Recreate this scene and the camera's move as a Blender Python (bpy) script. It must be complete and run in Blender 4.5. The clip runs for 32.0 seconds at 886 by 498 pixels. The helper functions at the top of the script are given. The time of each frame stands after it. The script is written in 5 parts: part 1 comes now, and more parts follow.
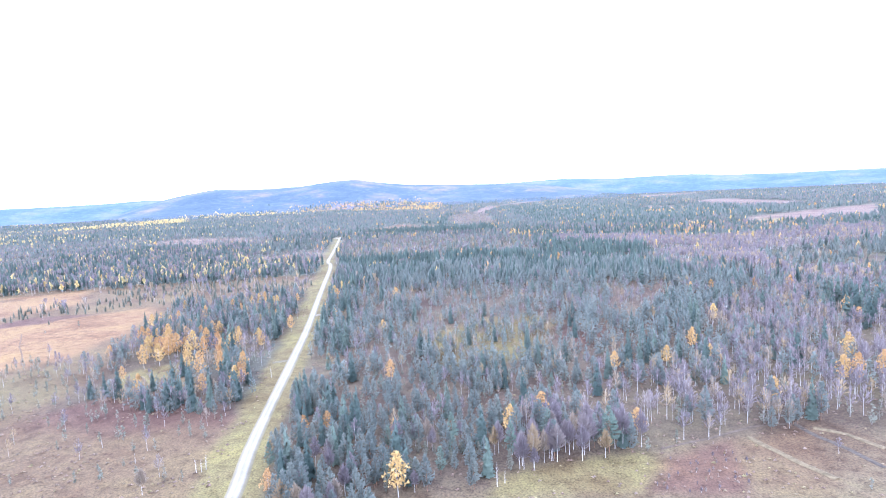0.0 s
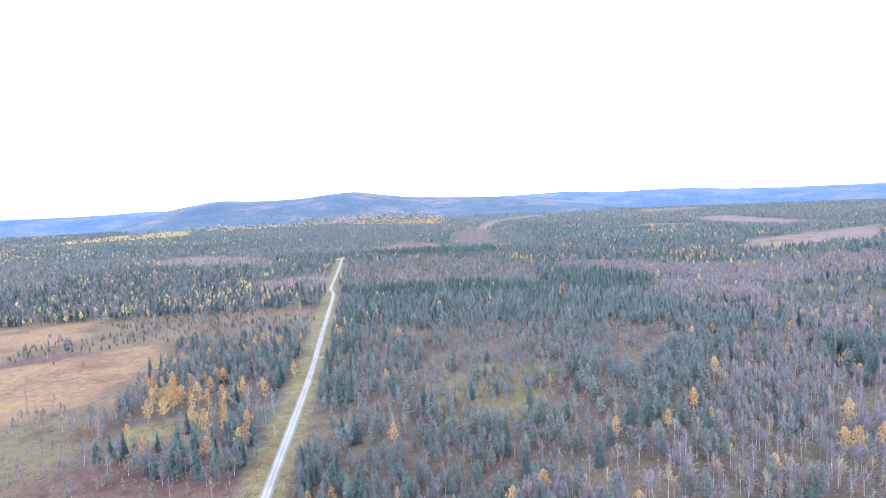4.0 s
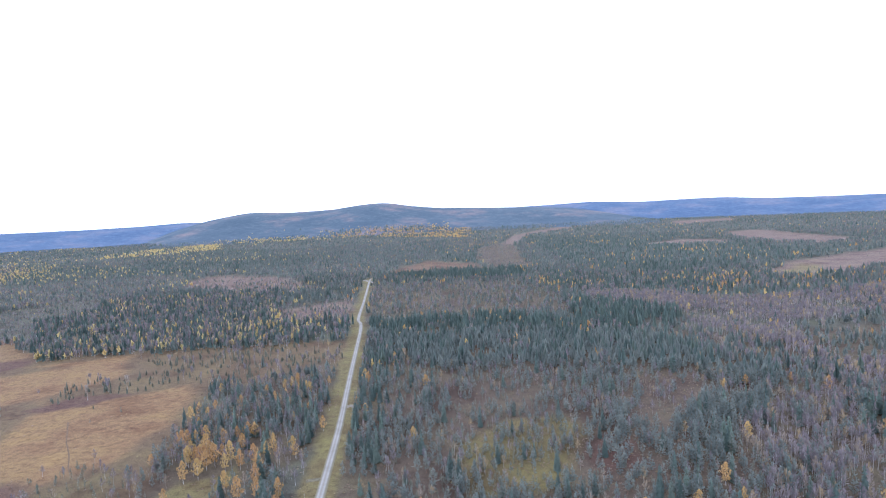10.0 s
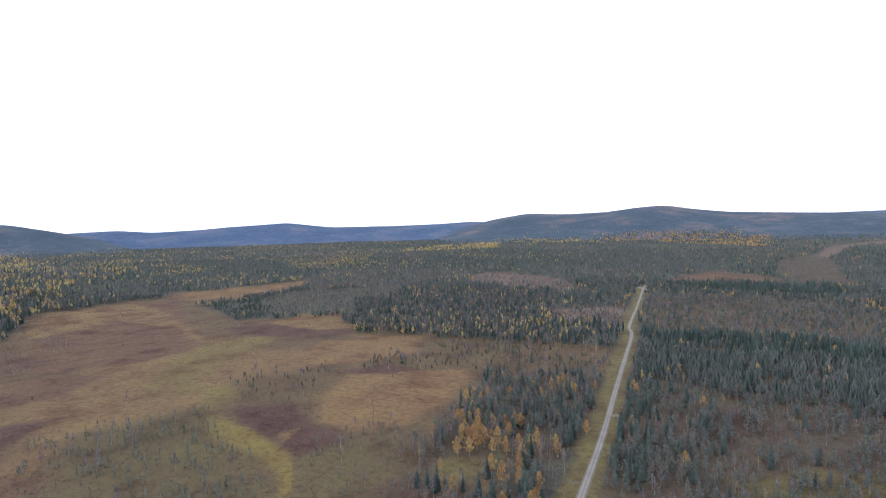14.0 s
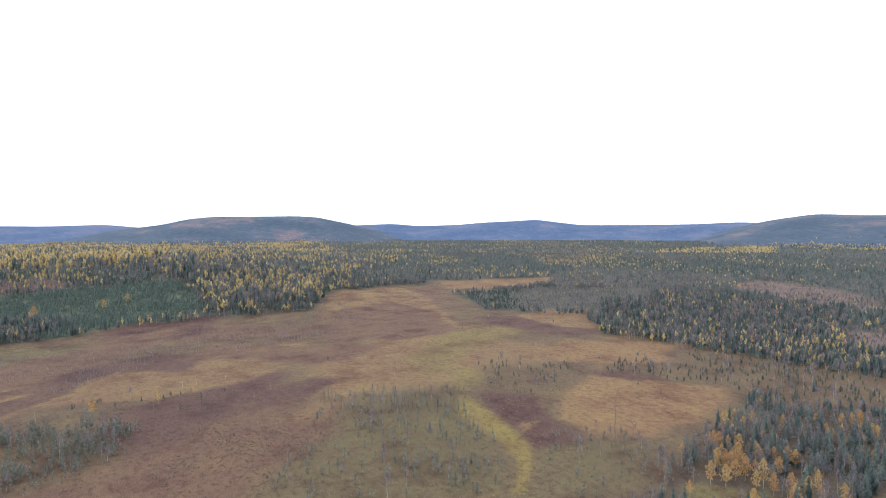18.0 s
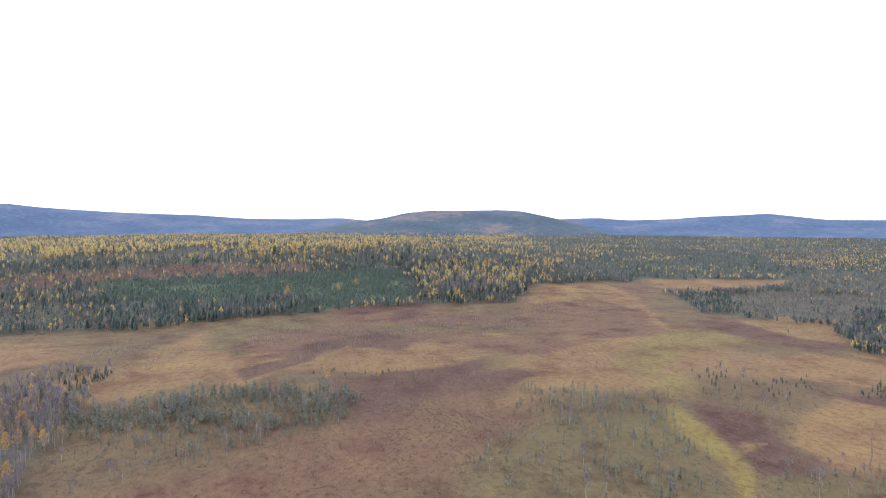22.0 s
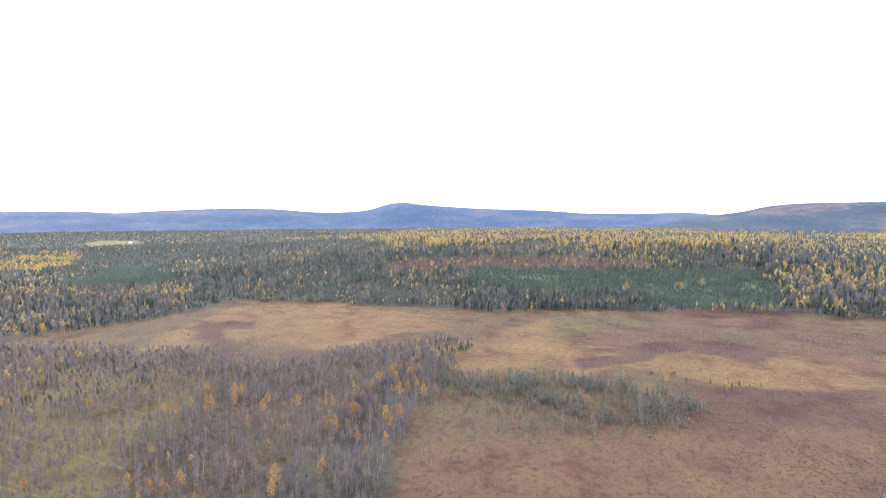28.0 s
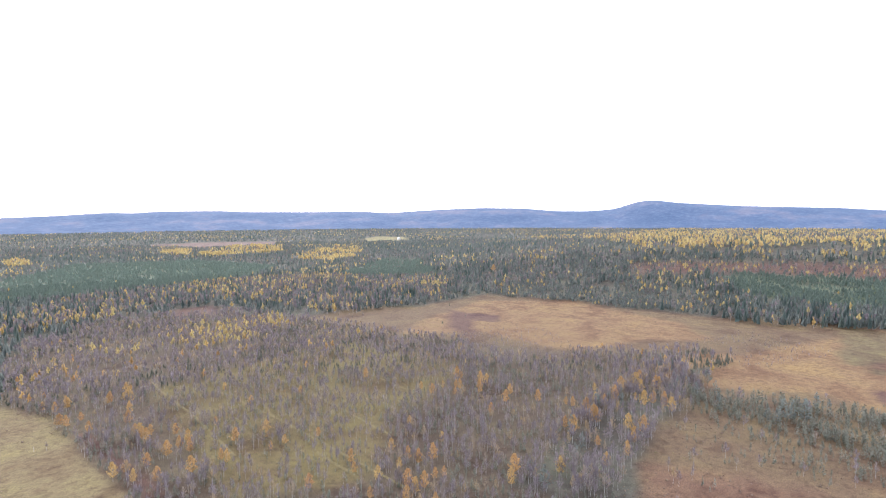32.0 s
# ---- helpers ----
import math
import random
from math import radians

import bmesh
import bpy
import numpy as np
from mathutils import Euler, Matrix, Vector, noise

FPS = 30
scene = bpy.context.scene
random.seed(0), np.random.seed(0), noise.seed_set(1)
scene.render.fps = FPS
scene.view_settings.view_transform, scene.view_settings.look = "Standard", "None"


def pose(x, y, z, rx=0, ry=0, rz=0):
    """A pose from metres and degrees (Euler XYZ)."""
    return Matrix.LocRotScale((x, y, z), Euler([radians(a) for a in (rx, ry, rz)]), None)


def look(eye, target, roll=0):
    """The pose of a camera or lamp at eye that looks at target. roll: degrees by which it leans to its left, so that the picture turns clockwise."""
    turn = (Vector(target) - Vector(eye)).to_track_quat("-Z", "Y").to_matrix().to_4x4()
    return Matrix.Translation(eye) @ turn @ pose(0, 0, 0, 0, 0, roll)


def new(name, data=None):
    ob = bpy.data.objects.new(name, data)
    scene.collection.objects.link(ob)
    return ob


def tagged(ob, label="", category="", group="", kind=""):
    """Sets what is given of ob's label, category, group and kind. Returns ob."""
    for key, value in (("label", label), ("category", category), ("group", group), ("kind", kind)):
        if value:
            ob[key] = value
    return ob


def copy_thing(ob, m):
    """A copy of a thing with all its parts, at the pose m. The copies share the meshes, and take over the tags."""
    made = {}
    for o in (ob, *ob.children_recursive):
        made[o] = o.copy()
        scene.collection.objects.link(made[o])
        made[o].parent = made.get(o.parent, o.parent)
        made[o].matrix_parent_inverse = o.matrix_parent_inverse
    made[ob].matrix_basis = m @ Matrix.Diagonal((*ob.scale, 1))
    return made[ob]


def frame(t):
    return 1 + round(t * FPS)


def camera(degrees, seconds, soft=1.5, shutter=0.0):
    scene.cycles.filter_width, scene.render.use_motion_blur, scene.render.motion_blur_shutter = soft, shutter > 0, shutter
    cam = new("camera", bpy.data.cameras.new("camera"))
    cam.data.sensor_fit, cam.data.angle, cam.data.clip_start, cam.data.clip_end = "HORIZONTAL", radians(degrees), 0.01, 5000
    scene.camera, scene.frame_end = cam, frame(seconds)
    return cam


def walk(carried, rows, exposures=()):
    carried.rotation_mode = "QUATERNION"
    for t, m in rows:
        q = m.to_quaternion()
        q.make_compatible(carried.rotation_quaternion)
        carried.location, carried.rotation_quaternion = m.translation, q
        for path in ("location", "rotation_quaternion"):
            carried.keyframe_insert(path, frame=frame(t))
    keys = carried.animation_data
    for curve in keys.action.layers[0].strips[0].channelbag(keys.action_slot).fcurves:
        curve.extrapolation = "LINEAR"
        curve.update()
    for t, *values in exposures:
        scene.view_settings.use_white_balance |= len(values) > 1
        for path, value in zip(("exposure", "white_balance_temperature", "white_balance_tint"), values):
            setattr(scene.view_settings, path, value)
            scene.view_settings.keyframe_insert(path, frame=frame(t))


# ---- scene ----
cam = camera(77.87, 32.0, soft=1.08)
PATH = [
    (0.0, -0.98, 0.56, 56.63, 84.307, 2.855, -0.405),
    (0.5, -0.95, 0.50, 58.66, 84.434, 2.836, -0.389),
    (1.0, -0.93, 0.45, 60.72, 84.578, 2.768, -0.349),
    (1.5, -0.90, 0.39, 62.80, 84.735, 2.735, -0.339),
    (2.0, -0.87, 0.34, 64.90, 84.878, 2.663, -0.302),
    (2.5, -0.84, 0.28, 67.02, 85.017, 2.628, -0.278),
    (3.0, -0.81, 0.22, 69.15, 85.146, 2.585, -0.246),
    (3.5, -0.79, 0.17, 71.29, 85.266, 2.585, -0.238),
    (5.5, -0.68, -0.05, 79.94, 85.608, 2.638, -0.029),
    (6.0, -0.65, -0.11, 82.11, 85.706, 2.642, 0.010),
    (6.5, -0.62, -0.16, 84.27, 85.767, 2.656, 0.016),
    (7.0, -0.59, -0.22, 86.42, 85.852, 2.638, 0.018),
    (7.5, -0.45, -0.22, 88.57, 85.900, 2.674, 0.055),
    (8.0, -0.32, -0.20, 90.71, 85.956, 2.706, 0.083),
    (8.5, -0.20, -0.15, 92.83, 86.005, 2.726, 0.112),
    (9.0, -0.10, -0.09, 94.94, 86.071, 2.685, 0.091),
    (9.5, 0.00, 0.00, 95.00, 86.136, 2.736, 0.576),
    (10.0, 0.00, 0.00, 95.00, 86.291, 2.774, 2.544),
    (10.5, 0.00, 0.00, 95.00, 86.432, 2.682, 4.089),
    (11.0, 0.00, 0.00, 95.00, 86.508, 2.552, 5.472),
    (11.5, 0.00, 0.00, 95.00, 86.670, 2.438, 8.423),
    (12.0, 0.00, 0.00, 95.00, 86.880, 2.301, 13.267),
    (12.5, 0.00, 0.00, 95.00, 87.102, 2.029, 18.529),
    (13.0, 0.00, 0.00, 95.00, 87.292, 1.827, 23.223),
    (13.5, 0.00, 0.00, 95.00, 87.435, 1.622, 26.733),
    (14.0, 0.00, 0.00, 95.00, 87.533, 1.408, 30.563),
    (14.5, 0.00, 0.00, 95.00, 87.600, 1.109, 33.965),
    (16.5, 0.00, 0.00, 95.00, 87.645, 0.463, 46.546),
    (17.0, 0.00, 0.00, 95.00, 87.630, 0.293, 49.834),
    (17.5, 0.00, 0.00, 95.00, 87.629, 0.193, 53.014),
    (18.0, 0.00, 0.00, 95.00, 87.582, 0.072, 56.061),
    (18.5, 0.00, 0.00, 95.00, 87.530, -0.037, 58.734),
    (19.0, 0.00, 0.00, 95.00, 87.444, -0.054, 61.183),
    (19.5, 0.00, 0.00, 95.00, 87.317, -0.088, 63.769),
    (20.0, 0.00, 0.00, 95.00, 87.221, -0.158, 66.361),
    (20.5, 0.00, 0.00, 95.00, 87.177, -0.160, 69.029),
    (21.0, 0.00, 0.00, 95.00, 87.093, -0.113, 71.665),
    (21.5, 0.00, 0.00, 95.00, 87.007, -0.120, 74.342),
    (22.0, 0.00, 0.00, 95.00, 86.927, -0.170, 77.068),
    (22.5, 0.00, 0.00, 95.00, 86.903, -0.162, 79.852),
    (23.0, 0.00, 0.00, 95.00, 86.835, -0.189, 83.221),
    (23.5, 0.00, 0.00, 95.00, 86.726, -0.057, 86.937),
    (24.0, 0.00, 0.00, 95.00, 86.686, -0.014, 91.019),
    (24.5, 0.00, 0.00, 95.00, 86.639, -0.120, 95.042),
    (25.0, 0.00, 0.00, 95.00, 86.634, -0.188, 98.887),
    (25.5, 0.00, 0.00, 95.00, 86.561, -0.130, 101.939),
    (27.5, 0.00, 0.00, 95.00, 86.379, 0.149, 107.453),
    (28.0, 0.00, 0.00, 95.00, 86.364, 0.088, 111.568),
    (28.5, 0.00, 0.00, 95.00, 86.367, 0.123, 115.744),
    (29.0, 0.00, 0.00, 95.00, 86.381, 0.092, 119.647),
    (29.5, 0.00, 0.00, 95.00, 86.368, 0.140, 123.351),
    (30.0, 0.00, 0.00, 95.00, 86.401, 0.166, 126.942),
    (30.5, 0.00, 0.00, 95.00, 86.368, 0.195, 130.472),
    (31.0, 0.00, 0.00, 95.00, 86.348, 0.205, 133.884),
    (31.5, 0.00, 0.00, 95.00, 86.346, 0.196, 136.008),
    (32.0, 0.00, 0.00, 95.00, 86.333, 0.297, 136.642),
]
EXPOSURES = ((0.0, 2.14, 4840, 20), (3.0, 1.82, 4890, 18), (6.0, 1.44, 4890, 16), (9.0, 1.12, 4940, 15), (10.0, 0.95, 5050, 15), (11.0, 0.76, 5160, 15), (13.0, 0.23, 5410, 14), (16.5, 0.46, 5550, 14), (19.0, 0.75, 5650, 14), (22.0, 0.79, 5680, 14), (25.0, 1.13, 5710, 16), (28.0, 1.15, 5730, 16), (32.0, 1.20, 5750, 17))
walk(cam, [(t, pose(*p)) for t, *p in PATH], EXPOSURES)

# world: bright white overcast sky over an open landscape
SKY_STRENGTH = 1.25
world = bpy.data.worlds.new("overcast_sky")
scene.world = world
world.use_nodes = True
wn, wl = world.node_tree.nodes, world.node_tree.links
sky = wn.new("ShaderNodeTexSky")
sky.sky_type = "NISHITA"
sky.sun_disc = False
sky.sun_elevation, sky.sun_rotation = radians(24), radians(200)
sky.air_density, sky.dust_density, sky.ozone_density = 1.0, 1.0, 1.0
clear = wn.new("ShaderNodeVectorMath")
clear.operation = "SCALE"
clear.inputs[3].default_value = 0.10
wl.new(sky.outputs[0], clear.inputs[0])
# an even white cloud deck hides most of the clear sky
deck = wn.new("ShaderNodeMix")
deck.data_type = "RGBA"
deck.inputs[0].default_value = 0.86
deck.inputs[7].default_value = (1.0, 1.0, 1.0, 1)
wl.new(clear.outputs[0], deck.inputs[6])
wl.new(deck.outputs[2], wn["Background"].inputs[0])
wn["Background"].inputs[1].default_value = SKY_STRENGTH

sun_data = bpy.data.lights.new("sun", "SUN")
sun_data.energy, sun_data.angle, sun_data.color = 1.2, radians(14), (1.0, 0.93, 0.84)
sun = new("sun", sun_data)
sun.matrix_world = look((0, 0, 500), (500 * math.sin(radians(20)), 500 * math.cos(radians(20)), 500 - 540 * math.tan(radians(30))))


# ---- materials ----
def material(name, rough=0.9):
    m = bpy.data.materials.new(name)
    m.use_nodes = True
    b = m.node_tree.nodes["Principled BSDF"]
    b.inputs["Roughness"].default_value = rough
    b.inputs["Specular IOR Level"].default_value = 0.2
    return m, m.node_tree.nodes, m.node_tree.links, b


def noise_node(n, l, scale, detail=4.0, where=None, rough=0.55):
    t = n.new("ShaderNodeTexNoise")
    t.inputs["Scale"].default_value, t.inputs["Detail"].default_value, t.inputs["Roughness"].default_value = scale, detail, rough
    if where is not None:
        l.new(where, t.inputs["Vector"])
    return t.outputs["Fac"]


def math_node(n, l, op, a, b=None):
    t = n.new("ShaderNodeMath")
    t.operation = op
    for k, v in enumerate((a, b)):
        if v is None:
            continue
        if isinstance(v, (int, float)):
            t.inputs[k].default_value = v
        else:
            l.new(v, t.inputs[k])
    return t.outputs[0]


def ramp_node(n, l, fac, stops):
    t = n.new("ShaderNodeValToRGB")
    e = t.color_ramp.elements
    while len(e) < len(stops):
        e.new(0.5)
    for k, (at, c) in enumerate(stops):
        e[k].position, e[k].color = at, (*c, 1)
    l.new(fac, t.inputs[0])
    return t.outputs[0]


def mix_node(n, l, fac, a, b, blend="MIX"):
    t = n.new("ShaderNodeMix")
    t.data_type, t.blend_type = "RGBA", blend
    for k, v in ((0, fac), (6, a), (7, b)):
        if isinstance(v, (int, float)):
            t.inputs[k].default_value = v
        elif isinstance(v, tuple):
            t.inputs[k].default_value = (*v, 1)
        else:
            l.new(v, t.inputs[k])
    return t.outputs[2]


def foliage(name, stops, spread=0.35, through_light=0.25, reach=1.0):
    """Leaves, needles or twigs: each tree has its own tone, each clump a lighter or darker one."""
    m, n, l, b = material(name, 0.85)
    tint = n.new("ShaderNodeAttribute")
    tint.attribute_name = "tint"
    info = n.new("ShaderNodeObjectInfo")
    geo = n.new("ShaderNodeNewGeometry")
    single = math_node(n, l, "LESS_THAN", tint.outputs["Fac"], 0.0005)
    tone = math_node(n, l, "ADD", tint.outputs["Fac"], math_node(n, l, "MULTIPLY", math_node(n, l, "MULTIPLY", single, reach), info.outputs["Random"]))
    col = ramp_node(n, l, tone, stops)
    isl = n.new("ShaderNodeMapRange")
    isl.inputs[3].default_value, isl.inputs[4].default_value = 1 - spread, 1 + spread
    l.new(geo.outputs["Random Per Island"], isl.inputs[0])
    grain = noise_node(n, l, 3.0, 3.0, geo.outputs["Position"])
    g2 = n.new("ShaderNodeMapRange")
    g2.inputs[3].default_value, g2.inputs[4].default_value = 0.85, 1.15
    l.new(grain, g2.inputs[0])
    both = math_node(n, l, "MULTIPLY", isl.outputs[0], g2.outputs[0])
    sc = n.new("ShaderNodeVectorMath")
    sc.operation = "SCALE"
    l.new(col, sc.inputs[0])
    l.new(both, sc.inputs[3])
    l.new(sc.outputs[0], b.inputs["Base Color"])
    lean = n.new("ShaderNodeVectorMath")
    lean.operation = "MULTIPLY_ADD"
    l.new(geo.outputs["Normal"], lean.inputs[0])
    lean.inputs[1].default_value, lean.inputs[2].default_value = (0.6, 0.6, 0.6), (0, 0, 0.8)
    level = n.new("ShaderNodeVectorMath")
    level.operation = "NORMALIZE"
    l.new(lean.outputs[0], level.inputs[0])
    l.new(level.outputs[0], b.inputs["Normal"])
    tr = n.new("ShaderNodeBsdfTranslucent")
    l.new(sc.outputs[0], tr.inputs[0])
    mx = n.new("ShaderNodeMixShader")
    mx.inputs[0].default_value = through_light
    l.new(b.outputs[0], mx.inputs[1])
    l.new(tr.outputs[0], mx.inputs[2])
    l.new(mx.outputs[0], n["Material Output"].inputs[0])
    return m


def bark(name, pale_c, dark_c, bands=False):
    m, n, l, b = material(name, 0.8)
    geo = n.new("ShaderNodeNewGeometry")
    f = noise_node(n, l, 4.0, 5.0, geo.outputs["Position"])
    l.new(ramp_node(n, l, f, ((0.32, dark_c), (0.42, pale_c)) if bands else ((0.38, dark_c), (0.65, pale_c))), b.inputs["Base Color"])
    return m


MAT = {
    "spruce": foliage("spruce_needles", ((0, (0.080, 0.110, 0.098)), (0.5, (0.106, 0.140, 0.122)), (0.84, (0.132, 0.162, 0.130)), (0.96, (0.160, 0.204, 0.164)), (1, (0.168, 0.214, 0.170))), 0.15, 0.45),
    "pine": foliage("pine_needles", ((0, (0.152, 0.172, 0.156)), (0.5, (0.182, 0.202, 0.180)), (0.86, (0.212, 0.226, 0.192)), (0.94, (0.160, 0.206, 0.164)), (1, (0.174, 0.222, 0.176))), 0.13, 0.6),
    "bogpine": foliage("bog_pine_needles", ((0, (0.150, 0.160, 0.122)), (0.5, (0.182, 0.186, 0.142)), (1, (0.210, 0.202, 0.158))), 0.18, 0.45),
    "bare": foliage("birch_twigs", ((0, (0.166, 0.140, 0.148)), (0.5, (0.200, 0.166, 0.170)), (0.7, (0.220, 0.182, 0.168)), (0.85, (0.262, 0.208, 0.150)), (1, (0.300, 0.220, 0.120))), 0.16, 0.45),
    "gold": foliage("golden_birch_leaves", ((0, (0.43, 0.255, 0.115)), (0.3, (0.48, 0.305, 0.125)), (0.55, (0.51, 0.36, 0.140)), (0.75, (0.53, 0.41, 0.170)), (0.9, (0.55, 0.445, 0.205)), (1, (0.44, 0.34, 0.14))), 0.25, 0.45, 0.52),
}
BARK = {
    "spruce": bark("spruce_bark", (0.16, 0.12, 0.09), (0.06, 0.045, 0.035)),
    "pine": bark("pine_bark", (0.26, 0.15, 0.09), (0.09, 0.06, 0.045)),
    "bogpine": bark("bog_pine_bark", (0.26, 0.23, 0.20), (0.10, 0.085, 0.075)),
    "bare": bark("birch_bark", (0.50, 0.475, 0.45), (0.10, 0.09, 0.085), True),
    "gold": bark("birch_bark_pale", (0.46, 0.44, 0.41), (0.10, 0.09, 0.085), True),
}

# ---- the plan ----
COVER = {
    "floor": (0.070, 0.067, 0.052), "bog_brown": (0.104, 0.073, 0.042), "bog_orange": (0.162, 0.101, 0.050), "bog_olive": (0.104, 0.081, 0.042),
    "moss_dull": (0.136, 0.102, 0.043), "moss_yellow": (0.156, 0.118, 0.040), "heath_red": (0.084, 0.049, 0.037), "bog_russet": (0.112, 0.068, 0.043), "bog_gold": (0.151, 0.098, 0.050),
    "wood_floor": (0.080, 0.062, 0.042), "wood_pale": (0.105, 0.083, 0.036), "grass_pale": (0.135, 0.106, 0.054), "grass_dull": (0.108, 0.083, 0.050),
    "bog_pink": (0.128, 0.090, 0.074), "grass_green": (0.176, 0.160, 0.074), "verge": (0.120, 0.098, 0.044), "pine_floor": (0.078, 0.058, 0.042), "young_green": (0.084, 0.102, 0.066), 
}
COVERS, STANDS = [], []


def cover(name, kind, soft, outline):
    COVERS.append((name, COVER[kind], soft, np.array(outline, float)))


def stand(name, per_hectare, tall, outline):
    STANDS.append((name, per_hectare, tall, np.array(outline, float)))


# ground covers: name, cover, width of the soft edge, outline in metres
cover('near_west', 'bog_brown', 10, [(-25, 70), (-120, 250), (-300, 430), (-470, 380), (-550, 216), (-550, -118), (-330, -470), (-30, -400), (5, -60)])
cover('near_east', 'wood_floor', 10, [(-40, 98), (-90, 400), (-60, 470), (120, 420), (320, 340), (230, 90), (120, 60)])
cover('bog', 'bog_brown', 8, [(-573, 93), (-578, 219), (-672, 271), (-738, 432), (-786, 514), (-723, 737), (-617, 555), (-636, 444), (-487, 386), (-392, 443), (-321, 394), (-184, 427), (-95, 419), (-83, 335), (-152, 306), (-133, 229), (-130, 190), (-105, 155), (-71, 142), (-60, 141), (-51, 103), (-12, 40), (-25, 0), (-60, -40), (-159, -82), (-245, -104), (-374, -128), (-320, -160), (-313, -217), (-302, -340), (-276, -407), (-323, -427), (-462, -421), (-493, -340), (-508, -180), (-511, -80), (-516, -127), (-571, 38), (-594, 230)])
cover('lawn_a', 'bog_orange', 5, [(-234, 275), (-173, 309), (-162, 306), (-148, 249), (-149, 212), (-161, 202), (-167, 193), (-188, 203), (-217, 230)])
cover('lawn_b', 'bog_orange', 5, [(-312, 371), (-256, 395), (-233, 340), (-259, 306), (-231, 277), (-281, 338), (-237, 352)])
cover('left_red', 'heath_red', 12, [(-127, 162), (-120, 174), (-66, 154), (-57, 142), (-58, 133), (-88, 135), (-116, 146)])
cover('isle_b_floor', 'bog_brown', 8, [(-243, 381), (-170, 408), (-94, 406), (-82, 338), (-152, 306), (-181, 330)])
cover('tan_a', 'bog_gold', 14, [(-362, 135), (-410, 203), (-393, 277), (-320, 309), (-262, 300), (-288, 227), (-258, 178), (-282, 139), (-271, 101), (-234, 61), (-197, 36), (-191, 46), (-242, 87)])
cover('moss_lawn', 'bog_olive', 22, [(-191, 46), (-230, 80), (-281, 111), (-260, 187), (-225, 177), (-183, 135), (-142, 127)])
cover('moss_lawn_b', 'bog_olive', 18, [(-168, 159), (-159, 186), (-145, 198), (-117, 167), (-139, 132)])
cover('strings_a', 'bog_russet', 10, [(-623, 247), (-726, 478), (-470, 324), (-411, 247), (-422, 182), (-483, 180)])
cover('strings_b', 'bog_russet', 8, [(-446, 365), (-420, 481), (-325, 380), (-354, 341)])
cover('strings_c', 'heath_red', 6, [(-556, 335), (-522, 352), (-432, 292), (-431, 266)])
cover('red_a', 'heath_red', 7, [(-245, 190), (-220, 212), (-189, 188), (-177, 201), (-158, 176), (-163, 157), (-183, 171), (-207, 173)])
cover('red_a2', 'heath_red', 12, [(-158, 100), (-188, 127), (-179, 141), (-163, 137), (-146, 120)])
cover('red_b', 'heath_red', 10, [(-315, 107), (-319, 78), (-295, -1), (-269, -39), (-240, -35), (-248, -14), (-259, 20), (-272, 66), (-291, 105)])
cover('red_c', 'bog_russet', 20, [(-227, -13), (-246, -1), (-258, 47), (-268, 88), (-214, 52), (-199, 33)])
cover('red_f', 'heath_red', 6, [(-387, -54), (-394, -24), (-433, 17), (-416, 30), (-350, -21), (-336, -48)])
cover('red_g', 'bog_russet', 10, [(-581, 1), (-559, 94), (-496, 185), (-455, 165), (-483, 81), (-527, 51)])
cover('lawn_c', 'bog_gold', 6, [(-546, -76), (-523, -8), (-465, -4), (-445, -33), (-400, -56)])
cover('lawn_d', 'bog_gold', 8, [(-363, 5), (-413, 50), (-439, 154), (-395, 147), (-347, 78)])
cover('red_h', 'heath_red', 5, [(-425, 30), (-440, 66), (-413, 69), (-403, 32)])
cover('lawn_e', 'bog_gold', 6, [(-274, -341), (-347, -377), (-433, -400), (-490, -327), (-470, -197), (-417, -155), (-388, -191), (-324, -208), (-321, -257), (-319, -300), (-292, -319)])
cover('lawn_f', 'bog_gold', 6, [(-338, -111), (-403, -123), (-523, -85), (-453, 6), (-389, -18), (-337, -51)])
cover('red_i', 'heath_red', 6, [(-374, -390), (-372, -355), (-300, -283), (-313, -327)])
cover('red_j', 'heath_red', 10, [(-418, -37), (-444, 6), (-436, 128), (-397, 89), (-357, -13)])
cover('red_k', 'heath_red', 6, [(-488, 6), (-585, 30), (-585, 119), (-521, 102), (-497, 45)])
cover('isle_c_floor', 'bog_brown', 12, [(-268, -113), (-299, -112), (-322, -62), (-337, -22), (-314, 5), (-269, 12), (-237, -6), (-236, -25), (-243, -58), (-244, -88), (-231, -97)])
cover('lawn_g', 'bog_gold', 8, [(-594, 230), (-681, 299), (-717, 418), (-582, 341), (-538, 261), (-483, 192)])
cover('red_d', 'bog_russet', 20, [(-168, -71), (-206, -68), (-222, -19), (-266, 30), (-323, 96), (-316, 108), (-236, 71), (-190, 31)])
cover('red_e', 'heath_red', 10, [(-294, 4), (-310, 35), (-328, 94), (-305, 77), (-267, 17)])
cover('wood_floor', 'wood_floor', 8, [(-32, -456), (-103, -565), (-214, -542), (-244, -461), (-269, -341), (-317, -214), (-386, -146), (-369, -126), (-268, -109), (-202, -102), (-162, -91), (-20, -40), (-5, -60), (-43, -205), (-37, -313), (-23, -347)])
cover('wood_pale', 'wood_pale', 10, [(-86, -323), (-151, -339), (-235, -298), (-239, -235), (-156, -198), (-109, -159), (-72, -178), (-74, -233)])
cover('pale_field', 'grass_pale', 3, [(-23, -345), (-38, -310), (-44, -205), (-3, -70), (120, -150), (90, -350), (40, -330)])
